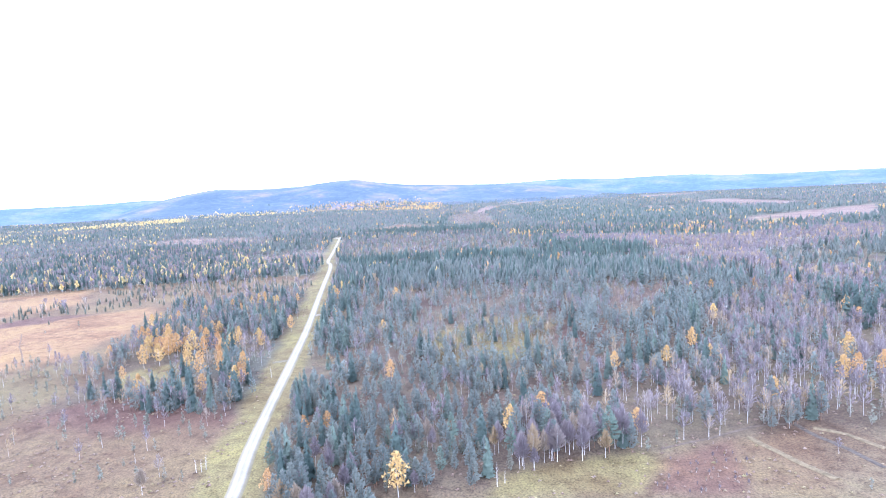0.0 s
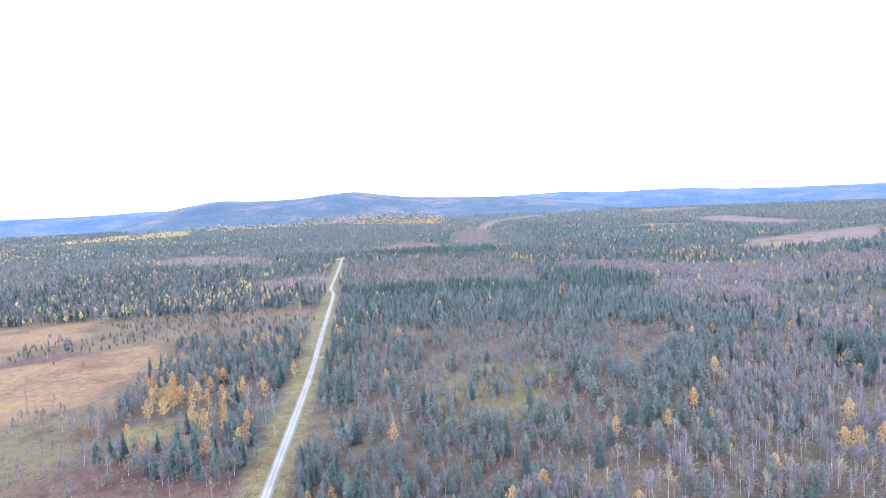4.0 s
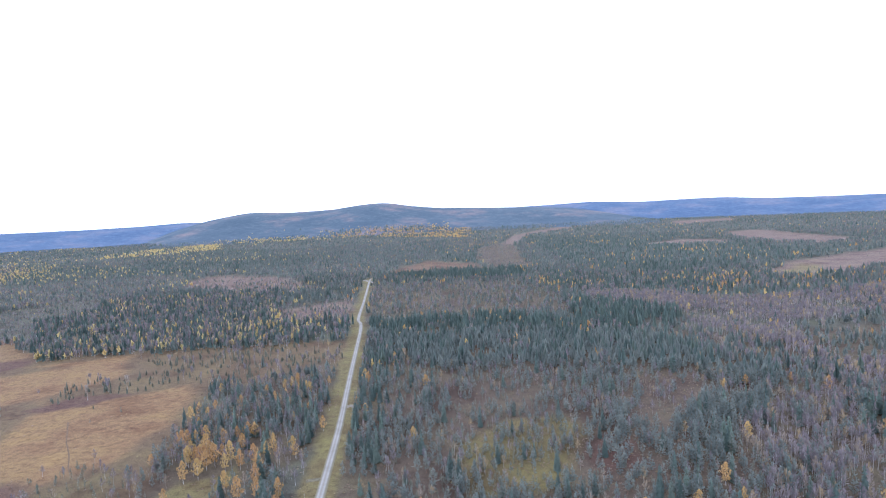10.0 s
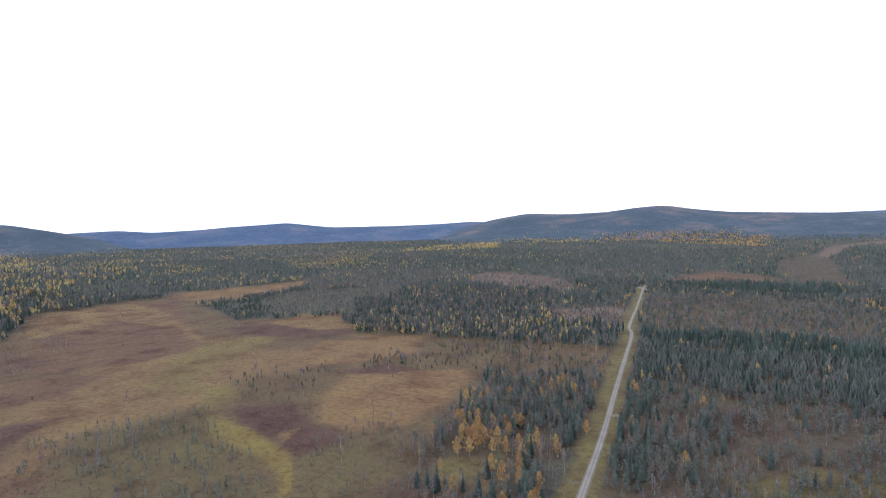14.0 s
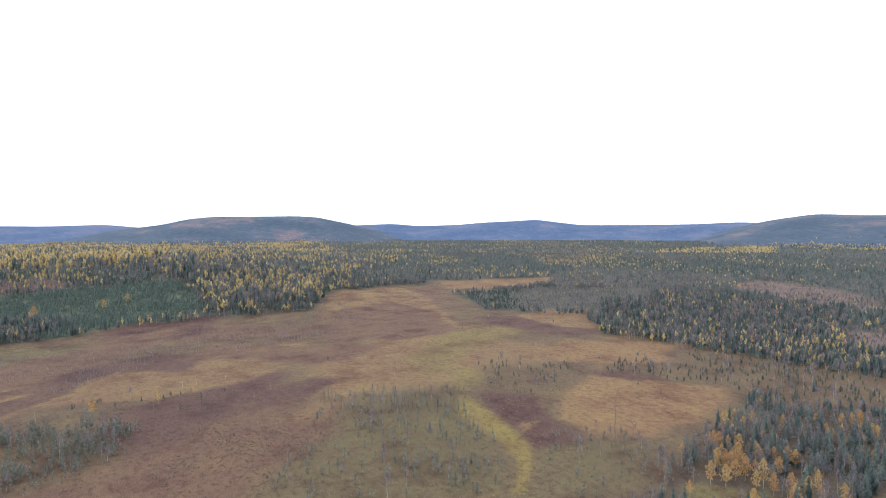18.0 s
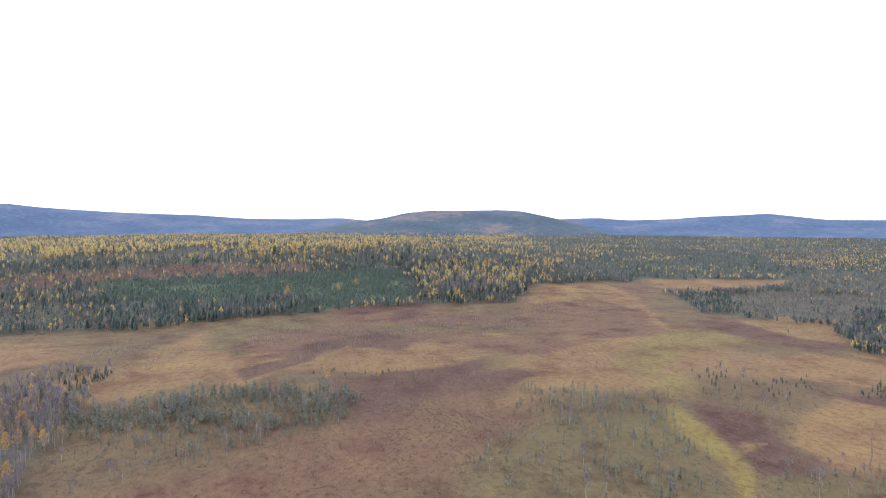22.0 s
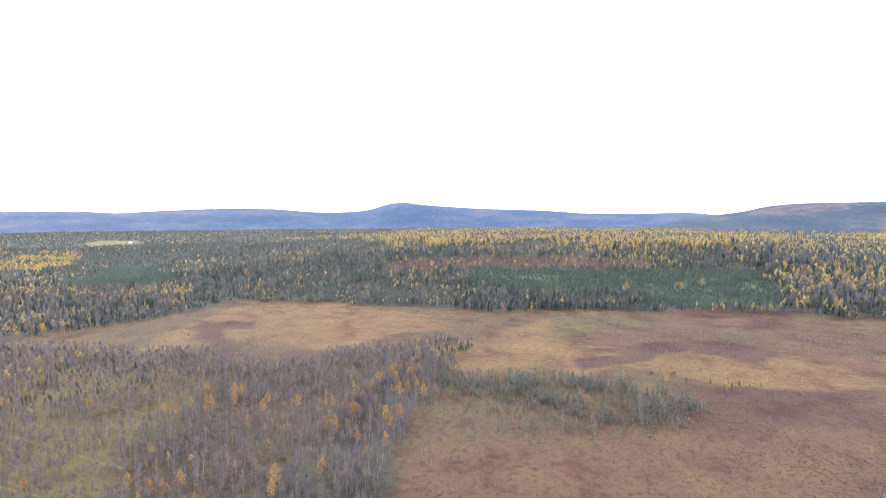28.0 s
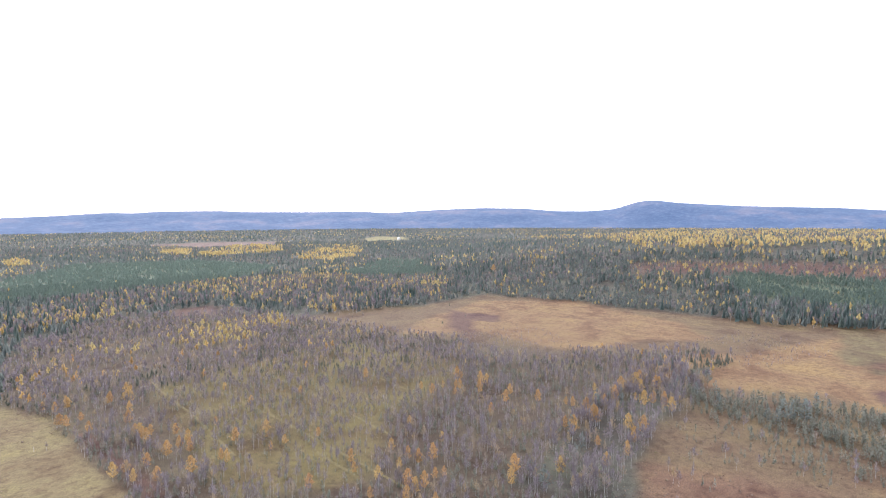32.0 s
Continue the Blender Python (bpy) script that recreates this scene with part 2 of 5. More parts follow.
cover('open_south', 'grass_dull', 6, [(-27, 100), (-19, 102), (7, 101), (18, 108), (35, 112), (62, 117), (82, 123), (99, 120), (140, 95), (150, 20), (20, 20), (-10, 50)])
cover('pine_floor', 'pine_floor', 10, [(-48, 283), (0, 340), (67, 317), (127, 319), (130, 259), (110, 198), (79, 168), (50, 117), (23, 113), (8, 103), (-19, 104), (-25, 109), (-38, 213)])
cover('pine_floor_b', 'wood_floor', 8, [(14, 243), (42, 254), (44, 216), (21, 181), (4, 195)])
cover('birch_floor', 'wood_floor', 8, [(143, 257), (199, 249), (180, 150), (130, 80), (82, 123), (35, 112), (24, 118), (44, 147), (88, 164)])
cover('east_green', 'wood_floor', 10, [(219, 394), (330, 410), (242, 300), (187, 297)])
cover('bog_r1', 'wood_floor', 8, [(-128, 715), (-69, 723), (52, 738), (97, 596), (102, 478), (-104, 509)])
cover('bog_r2', 'bog_russet', 8, [(-137, 943), (-80, 1112), (10, 994), (35, 867), (-132, 842)])
cover('purple_low', 'wood_floor', 8, [(16, 1386), (92, 1575), (123, 1496), (103, 909), (46, 898), (11, 1040)])
cover('bog_r3', 'bog_pink', 6, [(92, 1575), (179, 2111), (516, 2894), (482, 2531), (222, 2063), (123, 1496)])
cover('bog_l1', 'bog_pink', 8, [(-477, 898), (-475, 993), (-325, 917), (-186, 708), (-310, 722), (-407, 779)])
cover('bog_l2', 'bog_pink', 8, [(-205, 570), (-139, 626), (-113, 517), (-182, 519)])
cover('bog_l3', 'bog_pink', 8, [(-2653, 3256), (-2361, 3474), (-2165, 3184), (-2434, 2986)])
cover('bog_i', 'bog_orange', 8, [(-782, 517), (-723, 737), (-653, 659), (-642, 554), (-676, 472)])
cover('bog_far', 'bog_pink', 8, [(-459, -1901), (-680, -1950), (-902, -1811), (-771, -1550), (-564, -1619)])
cover('cut_red', 'heath_red', 8, [(-712, -377), (-810, -199), (-823, -29), (-774, 20), (-717, -224), (-662, -336)])
cover('plantation_a', 'young_green', 6, [(-679, -242), (-724, -226), (-771, 111), (-702, 114), (-618, 114), (-555, -20), (-601, -46), (-620, -208)])
cover('plantation_b', 'young_green', 6, [(-76, -1007), (-204, -1249), (-409, -1178), (-474, -932), (-306, -771), (-153, -769), (-55, -749)])
cover('field', 'grass_green', 4, [(-1201, -1722), (-1393, -1893), (-1435, -1754), (-1287, -1551), (-1070, -1502)])
cover('shrub_bog', 'heath_red', 6, [(-174, -582), (-219, -585), (-204, -530), (-163, -531)])
cover('tan_shelf', 'bog_gold', 4, [(-332, -62), (-395, -73), (-386, -56), (-400, -38), (-410, -2), (-415, 26), (-390, 55), (-361, 94), (-365, 118), (-341, 96), (-330, 47), (-348, 12), (-355, -21), (-325, -41)])
cover('tan_shelf_far', 'bog_olive', 4, [(-409, -75), (-539, -99), (-539, -62), (-525, -2), (-508, 32), (-476, 18), (-449, -9), (-415, -34), (-399, -58)])
cover('red_string', 'heath_red', 2, [(-353, -54), (-359, -37), (-362, -16), (-361, -2), (-366, -19), (-366, -38), (-363, -53)])
cover('red_string_b', 'heath_red', 2.5, [(-392, -49), (-384, -20), (-406, 11), (-427, 45), (-437, 66), (-451, 56), (-439, 23), (-415, -5), (-401, -30)])
cover('red_string_c', 'heath_red', 3, [(-407, 25), (-413, 51), (-427, 61), (-437, 35), (-426, 26)])
cover('yellow_shelf', 'bog_gold', 3, [(-351, 4), (-378, 23), (-383, 54), (-421, 80), (-388, 109), (-365, 87), (-340, 51), (-338, 23)])
cover('string_band', 'bog_russet', 5, [(-431, 61), (-464, 93), (-425, 138), (-415, 183), (-379, 196), (-352, 155), (-365, 118), (-411, 98), (-412, 66)])
cover('purple_flow', 'heath_red', 5, [(-278, 7), (-295, 23), (-312, 47), (-322, 84), (-327, 121), (-316, 136), (-296, 109), (-286, 74), (-271, 46), (-260, 27)])
cover('russet_front', 'bog_russet', 10, [(-232, -35), (-242, -20), (-249, 15), (-258, 51), (-272, 100), (-272, 120), (-243, 101), (-218, 71), (-204, 53), (-190, 41)])
cover('tan_flow', 'bog_gold', 7, [(-262, 82), (-288, 124), (-337, 170), (-385, 215), (-401, 258), (-375, 258), (-322, 198), (-293, 168), (-283, 132), (-253, 99)])
cover('russet_far', 'heath_red', 4, [(-497, 264), (-507, 311), (-448, 302), (-412, 265), (-434, 242)])
cover('gold_far', 'bog_gold', 3, [(-647, 278), (-696, 361), (-680, 408), (-577, 371), (-448, 315), (-399, 318), (-407, 292), (-531, 326), (-605, 329), (-588, 275)])
cover('string_far', 'bog_russet', 3, [(-561, 241), (-597, 325), (-498, 328), (-390, 280), (-399, 263), (-395, 221), (-426, 188), (-461, 176)])
cover('moss_head', 'moss_dull', 9, [(-393, 264), (-411, 308), (-389, 337), (-360, 324), (-344, 269), (-319, 229), (-292, 205), (-291, 179), (-319, 203), (-308, 176), (-346, 205)])
cover('moss_neck', 'moss_dull', 6, [(-293, 204), (-285, 218), (-268, 212), (-253, 188), (-235, 169), (-240, 165), (-257, 181)])
cover('moss_stream', 'moss_yellow', 2.5, [(-232, 161), (-242, 176), (-225, 174), (-202, 171), (-183, 166), (-169, 161), (-154, 145), (-143, 128), (-145, 125), (-155, 137), (-168, 149), (-188, 154), (-208, 155)])
cover('red_bank', 'heath_red', 3, [(-242, 186), (-231, 205), (-201, 200), (-175, 188), (-163, 171), (-168, 163), (-181, 170), (-199, 171), (-219, 174)])
cover('pale_tongue', 'bog_gold', 2, [(-197, 175), (-192, 186), (-187, 178), (-185, 171)])
cover('olive_front', 'bog_olive', 8, [(-180, 60), (-211, 83), (-249, 116), (-271, 155), (-258, 178), (-225, 159), (-184, 151), (-158, 138), (-146, 123)])
cover('olive_east', 'bog_olive', 6, [(-156, 151), (-167, 164), (-165, 181), (-152, 191), (-143, 208), (-133, 183), (-126, 159), (-139, 134)])
cover('lawn_main', 'bog_orange', 4, [(-209, 215), (-209, 246), (-204, 273), (-191, 301), (-171, 316), (-160, 270), (-151, 239), (-157, 215), (-170, 201), (-189, 200)])
cover('lawn_upper', 'bog_orange', 5, [(-308, 295), (-322, 345), (-290, 360), (-253, 364), (-230, 349), (-233, 313), (-251, 296), (-269, 278)])
cover('heath_strip', 'heath_red', 2, [(-242, 277), (-229, 296), (-207, 304), (-195, 302), (-209, 281), (-230, 272)])
cover('rust_shore', 'heath_red', 3, [(-454, 348), (-434, 384), (-382, 379), (-328, 393), (-317, 373), (-348, 346), (-391, 332)])
cover('tan_bay', 'bog_gold', 3, [(-434, 384), (-451, 448), (-398, 451), (-337, 404), (-360, 379), (-398, 381)])
cover('red_lens', 'heath_red', 2, [(-355, -357), (-380, -359), (-385, -332), (-361, -317), (-350, -331)])
cover('red_lens_b', 'heath_red', 2, [(-354, -52), (-381, -29), (-402, -1), (-376, -4), (-350, -27), (-337, -42)])
cover('red_lens_c', 'heath_red', 2, [(-448, 23), (-452, 53), (-433, 79), (-416, 76), (-415, 49), (-423, 25)])
cover('dull_lens', 'bog_russet', 4, [(-418, -65), (-470, -46), (-498, -6), (-535, 26), (-562, 79), (-487, 57), (-449, 15), (-406, -24)])
cover('tan_lens', 'bog_gold', 4, [(-320, -160), (-387, -146), (-393, -103), (-418, -65), (-384, -56), (-348, -69), (-316, -97), (-298, -127)])
cover('purple_bog', 'heath_red', 6, [(-317, 8), (-333, 40), (-346, 90), (-358, 115), (-331, 107), (-313, 75), (-288, 40), (-282, 13)])
cover('rust_bog', 'bog_russet', 8, [(-192, -97), (-205, -77), (-202, -31), (-217, 8), (-254, 48), (-258, 72), (-240, 78), (-220, 72), (-159, -82)])
cover('moss_floor', 'wood_pale', 6, [(-80, -276), (-108, -301), (-119, -255), (-146, -265), (-138, -196), (-117, -163), (-94, -163), (-79, -189), (-74, -226)])
cover('moss_floor_b', 'wood_pale', 5, [(-180, -348), (-227, -342), (-227, -265), (-194, -217), (-163, -235), (-167, -289)])
cover('peat_edge', 'heath_red', 2, [(-43, -280), (-49, -282), (-56, -200), (-54, -195), (-49, -200), (-48, -237)])
cover('far_bog', 'bog_pink', 8, [(388, 737), (484, 836), (592, 896), (696, 949), (820, 1021), (595, 741), (517, 715), (424, 674), (368, 660)])
cover('far_bog_pale', 'grass_pale', 6, [(373, 695), (465, 790), (481, 764), (429, 698), (379, 668)])
cover('far_bog_b', 'bog_pink', 6, [(772, 1694), (889, 1685), (842, 1357), (833, 1187), (705, 1119), (650, 1234), (683, 1466)])
cover('far_bog_c', 'bog_pink', 6, [(994, 2814), (1346, 2888), (1212, 2518), (890, 2383)])
cover('far_bog_d', 'bog_pink', 6, [(404, 1300), (531, 1425), (613, 1347), (573, 1230), (414, 1248)])
cover('clear_r', 'wood_floor', 5, [(-15, 670), (52, 734), (72, 703), (28, 579), (-8, 537), (-55, 566), (-74, 532), (-66, 614)])
cover('heath_glade', 'pine_floor', 5, [(102, 312), (121, 304), (123, 278), (103, 251), (75, 225), (65, 238), (81, 266)])
cover('moss_glade', 'wood_pale', 5, [(-6, 222), (15, 244), (41, 248), (47, 228), (30, 185), (13, 175), (-2, 176), (-6, 192)])
cover('heath_glade_b', 'heath_red', 5, [(54, 227), (64, 220), (59, 195), (47, 192), (42, 206)])
cover('lane_floor', 'floor', 4, [(-144, -121), (-159, -82), (-191, -99), (-227, -108), (-289, -119), (-357, -126), (-321, -137), (-261, -134), (-211, -129), (-175, -125)])
cover('field_grass', 'verge', 4, [(7, 105), (23, 110), (39, 112), (44, 105), (35, 95), (5, 98)])
cover('field_heath', 'heath_red', 4, [(42, 108), (60, 115), (56, 99), (50, 93), (35, 95)])
cover('field_moor', 'bog_brown', 4, [(59, 113), (76, 119), (75, 111), (66, 92), (53, 93)])
cover('island_floor', 'wood_floor', 5, [(-118, 152), (-119, 178), (-125, 212), (-127, 256), (-130, 307), (-120, 334), (-105, 359), (-84, 338), (-73, 264), (-68, 210)])
cover('island_glade', 'verge', 3, [(-113, 181), (-111, 191), (-100, 197), (-96, 205), (-89, 196), (-92, 187), (-95, 177), (-99, 168), (-106, 170)])

# stands: name, trees per hectare (spruce, pine, bog pine, bare birch, golden birch), height, outline
stand('near_west', (0, 0, 8, 0, 0), 0.7, [(-25, 70), (-120, 250), (-300, 430), (-470, 380), (-550, 216), (-550, -118), (-330, -470), (-30, -400), (5, -60)])
stand('near_east', (40, 380, 260, 320, 3), 0.9, [(-40, 98), (-90, 400), (-60, 470), (120, 420), (320, 340), (230, 90), (120, 60)])
stand('bog_open', (0, 0, 2, 1, 0), 0.7, [(-573, 93), (-578, 219), (-672, 271), (-738, 432), (-786, 514), (-723, 737), (-617, 555), (-636, 444), (-487, 386), (-392, 443), (-321, 394), (-184, 427), (-95, 419), (-83, 335), (-152, 306), (-133, 229), (-130, 190), (-105, 155), (-71, 142), (-60, 141), (-51, 103), (-12, 40), (-25, 0), (-60, -40), (-159, -82), (-245, -104), (-374, -128), (-320, -160), (-313, -217), (-302, -340), (-276, -407), (-323, -427), (-462, -421), (-493, -340), (-508, -180), (-511, -80), (-516, -127), (-571, 38), (-594, 230)])
stand('bog_west_sparse', (0, 0, 340, 30, 0), 0.9, [(-191, 46), (-224, 78), (-286, 113), (-255, 184), (-217, 157), (-175, 147), (-145, 122)])
stand('bog_sparse_near', (0, 0, 300, 60, 0), 0.9, [(-178, 180), (-165, 215), (-130, 192), (-110, 156), (-132, 134)])
stand('bog_nearleft', (0, 0, 260, 60, 0), 0.8, [(-178, 215), (-105, 155), (-71, 142), (-60, 141), (-51, 103), (-93, 107), (-60, 60)])
stand('bog_isle_a', (0, 0, 560, 40, 0), 1.05, [(-241, 278), (-239, 313), (-215, 325), (-193, 347), (-176, 318), (-211, 287)])
stand('bog_isle_a2', (0, 0, 380, 60, 0), 0.9, [(-279, 220), (-274, 267), (-249, 281), (-231, 216), (-254, 200)])
stand('bog_isle_b', (0, 5, 300, 60, 0), 1.0, [(-243, 381), (-170, 408), (-94, 406), (-82, 338), (-152, 306), (-181, 330)])
stand('bog_isle_f', (0, 0, 190, 90, 0), 0.8, [(-244, -103), (-250, -59), (-239, -21), (-207, -63), (-168, -71), (-167, -79)])
stand('bog_isle_d', (0, 0, 110, 20, 2), 0.8, [(-329, -23), (-348, 7), (-325, 101), (-304, 81), (-308, 23)])
stand('bush_a', (0, 0, 60, 873, 0), 0.3, [(-490, -52), (-491, 33), (-539, 94), (-486, 215), (-452, 192), (-425, 111), (-441, 73), (-416, -14)])
stand('bush_b', (0, 0, 45, 468, 0), 0.3, [(-401, -162), (-473, -148), (-436, -79), (-393, -97), (-340, -122), (-359, -145)])
stand('bush_c', (0, 0, 30, 429, 0), 0.3, [(-307, -318), (-361, -286), (-329, -187), (-375, -151), (-340, -122), (-320, -159), (-292, -248)])
stand('isle_dark', (330, 200, 0, 60, 0), 0.5, [(-641, 457), (-594, 518), (-465, 418), (-487, 386)])
stand('isle_grey', (10, 120, 200, 300, 4), 0.5, [(-597, 516), (-594, 618), (-498, 739), (-424, 577), (-382, 459), (-465, 418)])
stand('grey_wood', (20, 240, 0, 300, 24), 0.85, [(-684, 697), (-798, 884), (-558, 1051), (-455, 838), (-485, 718), (-594, 618)])
stand('west_spruce', (210, 200, 0, 460, 60), 0.92, [(-338, 406), (-476, 705), (-354, 681), (-273, 718), (-156, 524), (-110, 505), (-90, 418), (-184, 427)])
stand('west_spruce_b', (230, 200, 0, 440, 60), 0.95, [(-435, 523), (-445, 597), (-387, 697), (-301, 719), (-199, 538), (-103, 483), (-90, 416), (-291, 386), (-321, 382)])
stand('island_west', (25, 130, 420, 460, 5), 0.75, [(-118, 152), (-119, 178), (-125, 212), (-127, 256), (-130, 307), (-118, 328), (-88, 285), (-91, 242), (-96, 202), (-97, 176)])
stand('island_wood', (150, 400, 160, 520, 32), 0.86, [(-128, 186), (-132, 223), (-153, 309), (-115, 301), (-84, 335), (-81, 341), (-69, 253), (-65, 197), (-66, 180), (-59, 141), (-71, 142), (-105, 155)])
stand('island_gold', (110, 180, 0, 200, 80), 0.9, [(-122, 207), (-126, 234), (-86, 236), (-73, 202), (-73, 185), (-111, 189)])
stand('island_birch', (60, 110, 0, 520, 75), 1.0, [(-112, 190), (-100, 196), (-96, 206), (-107, 233), (-128, 235), (-126, 215)])
stand('island_birch_b', (80, 160, 0, 500, 60), 0.95, [(-105, 230), (-70, 217), (-63, 199), (-87, 202), (-94, 205)])
stand('island_pine', (140, 360, 0, 140, 40), 1.0, [(-91, 177), (-77, 197), (-60, 174), (-67, 163), (-87, 165)])
stand('island_front', (30, 90, 60, 160, 14), 0.8, [(-113, 182), (-103, 174), (-96, 189), (-82, 165), (-113, 167), (-116, 179)])
stand('verge', (0, 0, 0, 3, 1), 0.4, [(-46, 102), (-62, 192), (-88, 377), (-69, 267), (-55, 158), (-51, 103)])
stand('pine_bog_r', (40, 520, 440, 230, 2), 0.85, [(-66, 294), (-58, 350), (69, 329), (139, 266), (110, 198), (132, 163), (50, 117), (23, 113), (8, 103), (-19, 103), (-34, 102), (-48, 179), (-57, 239)])
stand('road_edge_r', (300, 480, 0, 170, 12), 0.88, [(-81, 418), (-59, 413), (-45, 282), (-38, 213), (-31, 177), (-21, 102), (-36, 102), (-50, 179), (-58, 239), (-64, 294)])
stand('pine_open_r', (8, 300, 380, 110, 2), 0.82, [(15, 258), (50, 269), (49, 215), (24, 177), (4, 186), (-24, 212), (-23, 263)])
stand('pine_dense_r', (140, 1150, 120, 80, 4), 1.0, [(-82, 418), (-89, 485), (29, 435), (137, 392), (164, 313), (150, 264), (125, 297), (68, 323), (-35, 333)])
stand('pine_dense_r2', (70, 1050, 120, 130, 2), 1.0, [(50, 221), (78, 266), (110, 261), (135, 258), (120, 224), (76, 192), (48, 179)])
stand('spruce_line', (620, 160, 0, 60, 30), 0.95, [(-85, 438), (-92, 480), (33, 482), (65, 462), (92, 432), (86, 403), (29, 431), (-43, 426)])
stand('spruce_clump_r', (420, 60, 0, 60, 20), 1.1, [(91, 525), (146, 526), (166, 450), (123, 415), (99, 466)])
stand('birch_r', (40, 170, 80, 1020, 3), 1.05, [(135, 243), (205, 306), (201, 249), (180, 140), (125, 85), (82, 123), (62, 117), (35, 112), (18, 108), (7, 102), (3, 115), (26, 137), (44, 147), (67, 157), (88, 164), (104, 220)])
stand('birch_band', (20, 60, 0, 1250, 8), 1.0, [(133, 680), (171, 616), (220, 522), (294, 518), (468, 583), (404, 502), (288, 458), (221, 437), (226, 281), (201, 249), (199, 296), (184, 350), (171, 449), (115, 535)])
stand('spruce_se', (300, 120, 0, 160, 15), 1.1, [(161, 239), (207, 256), (156, 194), (147, 199), (151, 215)])
stand('east_green', (10, 330, 160, 90, 3), 0.8, [(219, 394), (346, 430), (242, 300), (200, 307)])
stand('bog_r1', (0, 140, 420, 140, 0), 0.9, [(-128, 715), (-69, 723), (52, 738), (97, 596), (93, 481), (-92, 507)])
stand('bog_r2', (0, 0, 60, 20, 0), 0.8, [(-137, 943), (-80, 1112), (10, 994), (35, 867), (-132, 842)])
stand('bog_r3', (0, 0, 20, 6, 0), 0.7, [(92, 1575), (179, 2111), (516, 2894), (482, 2531), (222, 2063), (123, 1496)])
stand('purple_low', (0, 100, 120, 620, 0), 0.5, [(16, 1386), (92, 1575), (123, 1496), (103, 909), (46, 898), (11, 1040)])
stand('dark_strip', (450, 120, 0, 10, 15), 1, [(-132, 842), (-66, 894), (82, 882), (78, 760), (-74, 779)])
stand('bog_l1', (0, 40, 200, 80, 0), 0.8, [(-477, 898), (-475, 993), (-325, 917), (-186, 708), (-310, 722), (-407, 779)])
stand('bog_l2', (0, 50, 240, 100, 0), 0.8, [(-205, 570), (-139, 626), (-113, 517), (-182, 519)])
stand('bog_l3', (0, 0, 1, 0, 0), 0.8, [(-2653, 3256), (-2361, 3474), (-2165, 3184), (-2434, 2986)])
stand('bog_i', (0, 0, 8, 0, 0), 0.8, [(-782, 517), (-723, 737), (-653, 659), (-642, 554), (-676, 472)])
stand('birch_wood', (0, 0, 680, 950, 125), 0.85, [(-32, -456), (-103, -565), (-214, -542), (-244, -461), (-269, -341), (-317, -214), (-386, -146), (-369, -126), (-268, -109), (-202, -102), (-162, -91), (-20, -40), (-5, -60), (-43, -205), (-37, -313), (-23, -347)])
stand('birch_wood_pale', (0, 0, 440, 620, 14), 0.78, [(-86, -323), (-151, -339), (-235, -298), (-239, -235), (-156, -198), (-109, -159), (-72, -178), (-74, -233)])
stand('birch_dense', (0, 40, 80, 1400, 130), 1.1, [(-162, -91), (-202, -102), (-268, -109), (-369, -126), (-341, -153), (-235, -142), (-175, -128), (-138, -114)])
stand('birch_gold_w', (0, 0, 240, 640, 380), 0.8, [(-25, -369), (-61, -448), (-139, -470), (-232, -481), (-228, -430), (-122, -368), (-68, -354), (-35, -336)])
stand('clump_green', (0, 0, 1000, 260, 0), 1.1, [(-341, -153), (-395, -146), (-370, -124), (-309, -119)])
stand('pale_field', (0, 0, 0, 2, 0), 0.6, [(-23, -345), (-38, -310), (-44, -205), (-3, -70), (120, -150), (90, -350), (40, -330)])
stand('open_south', (0, 1, 3, 5, 0), 0.5, [(-19, 101), (7, 100), (17, 107), (35, 111), (62, 116), (82, 121), (98, 119), (140, 90), (150, 20), (20, 20), (-5, 50)])
stand('shrub_bog', (0, 0, 40, 20, 0), 0.7, [(-174, -582), (-219, -585), (-204, -530), (-163, -531)])
stand('plantation_a', (450, 980, 0, 0, 3), 0.94, [(-679, -242), (-724, -226), (-771, 111), (-702, 114), (-618, 114), (-555, -20), (-601, -46), (-620, -208)])
stand('young_pines', (0, 700, 0, 120, 30), 0.7, [(-465, -422), (-538, -417), (-571, -324), (-576, -205), (-515, -184), (-492, -291)])
stand('cut_red', (10, 70, 0, 160, 30), 0.8, [(-712, -377), (-810, -199), (-823, -29), (-774, 20), (-717, -224), (-662, -336)])
stand('plantation_b', (450, 980, 0, 0, 3), 0.94, [(-76, -1007), (-204, -1249), (-409, -1178), (-474, -932), (-306, -771), (-153, -769), (-55, -749)])
stand('plantation_c', (450, 980, 0, 0, 3), 0.94, [(-450, -722), (-720, -929), (-689, -801), (-537, -575), (-423, -607)])
stand('mixed_edge_gold', (50, 240, 0, 300, 90), 1.1, [(-46, -629), (-111, -721), (-306, -771), (-432, -741), (-537, -575), (-445, -457), (-285, -429), (-262, -472), (-235, -595), (-111, -564), (-38, -529)])
stand('gold_ridge', (12, 200, 0, 110, 210), 1.42, [(-1672, -1293), (-3281, -1318), (-4043, 259), (-3408, 1334), (-1845, 773), (-886, 57), (-827, -186), (-816, -403)])
stand('gold_ridge_b', (40, 280, 0, 120, 90), 1.4, [(-768, 125), (-861, 56), (-1834, 719), (-1918, 1112), (-1183, 687), (-742, 292), (-609, 238), (-593, 126)])
stand('gold_band', (40, 110, 0, 40, 300), 1.3, [(-1131, 1624), (-1299, 1925), (-1157, 2498), (-886, 1913)])
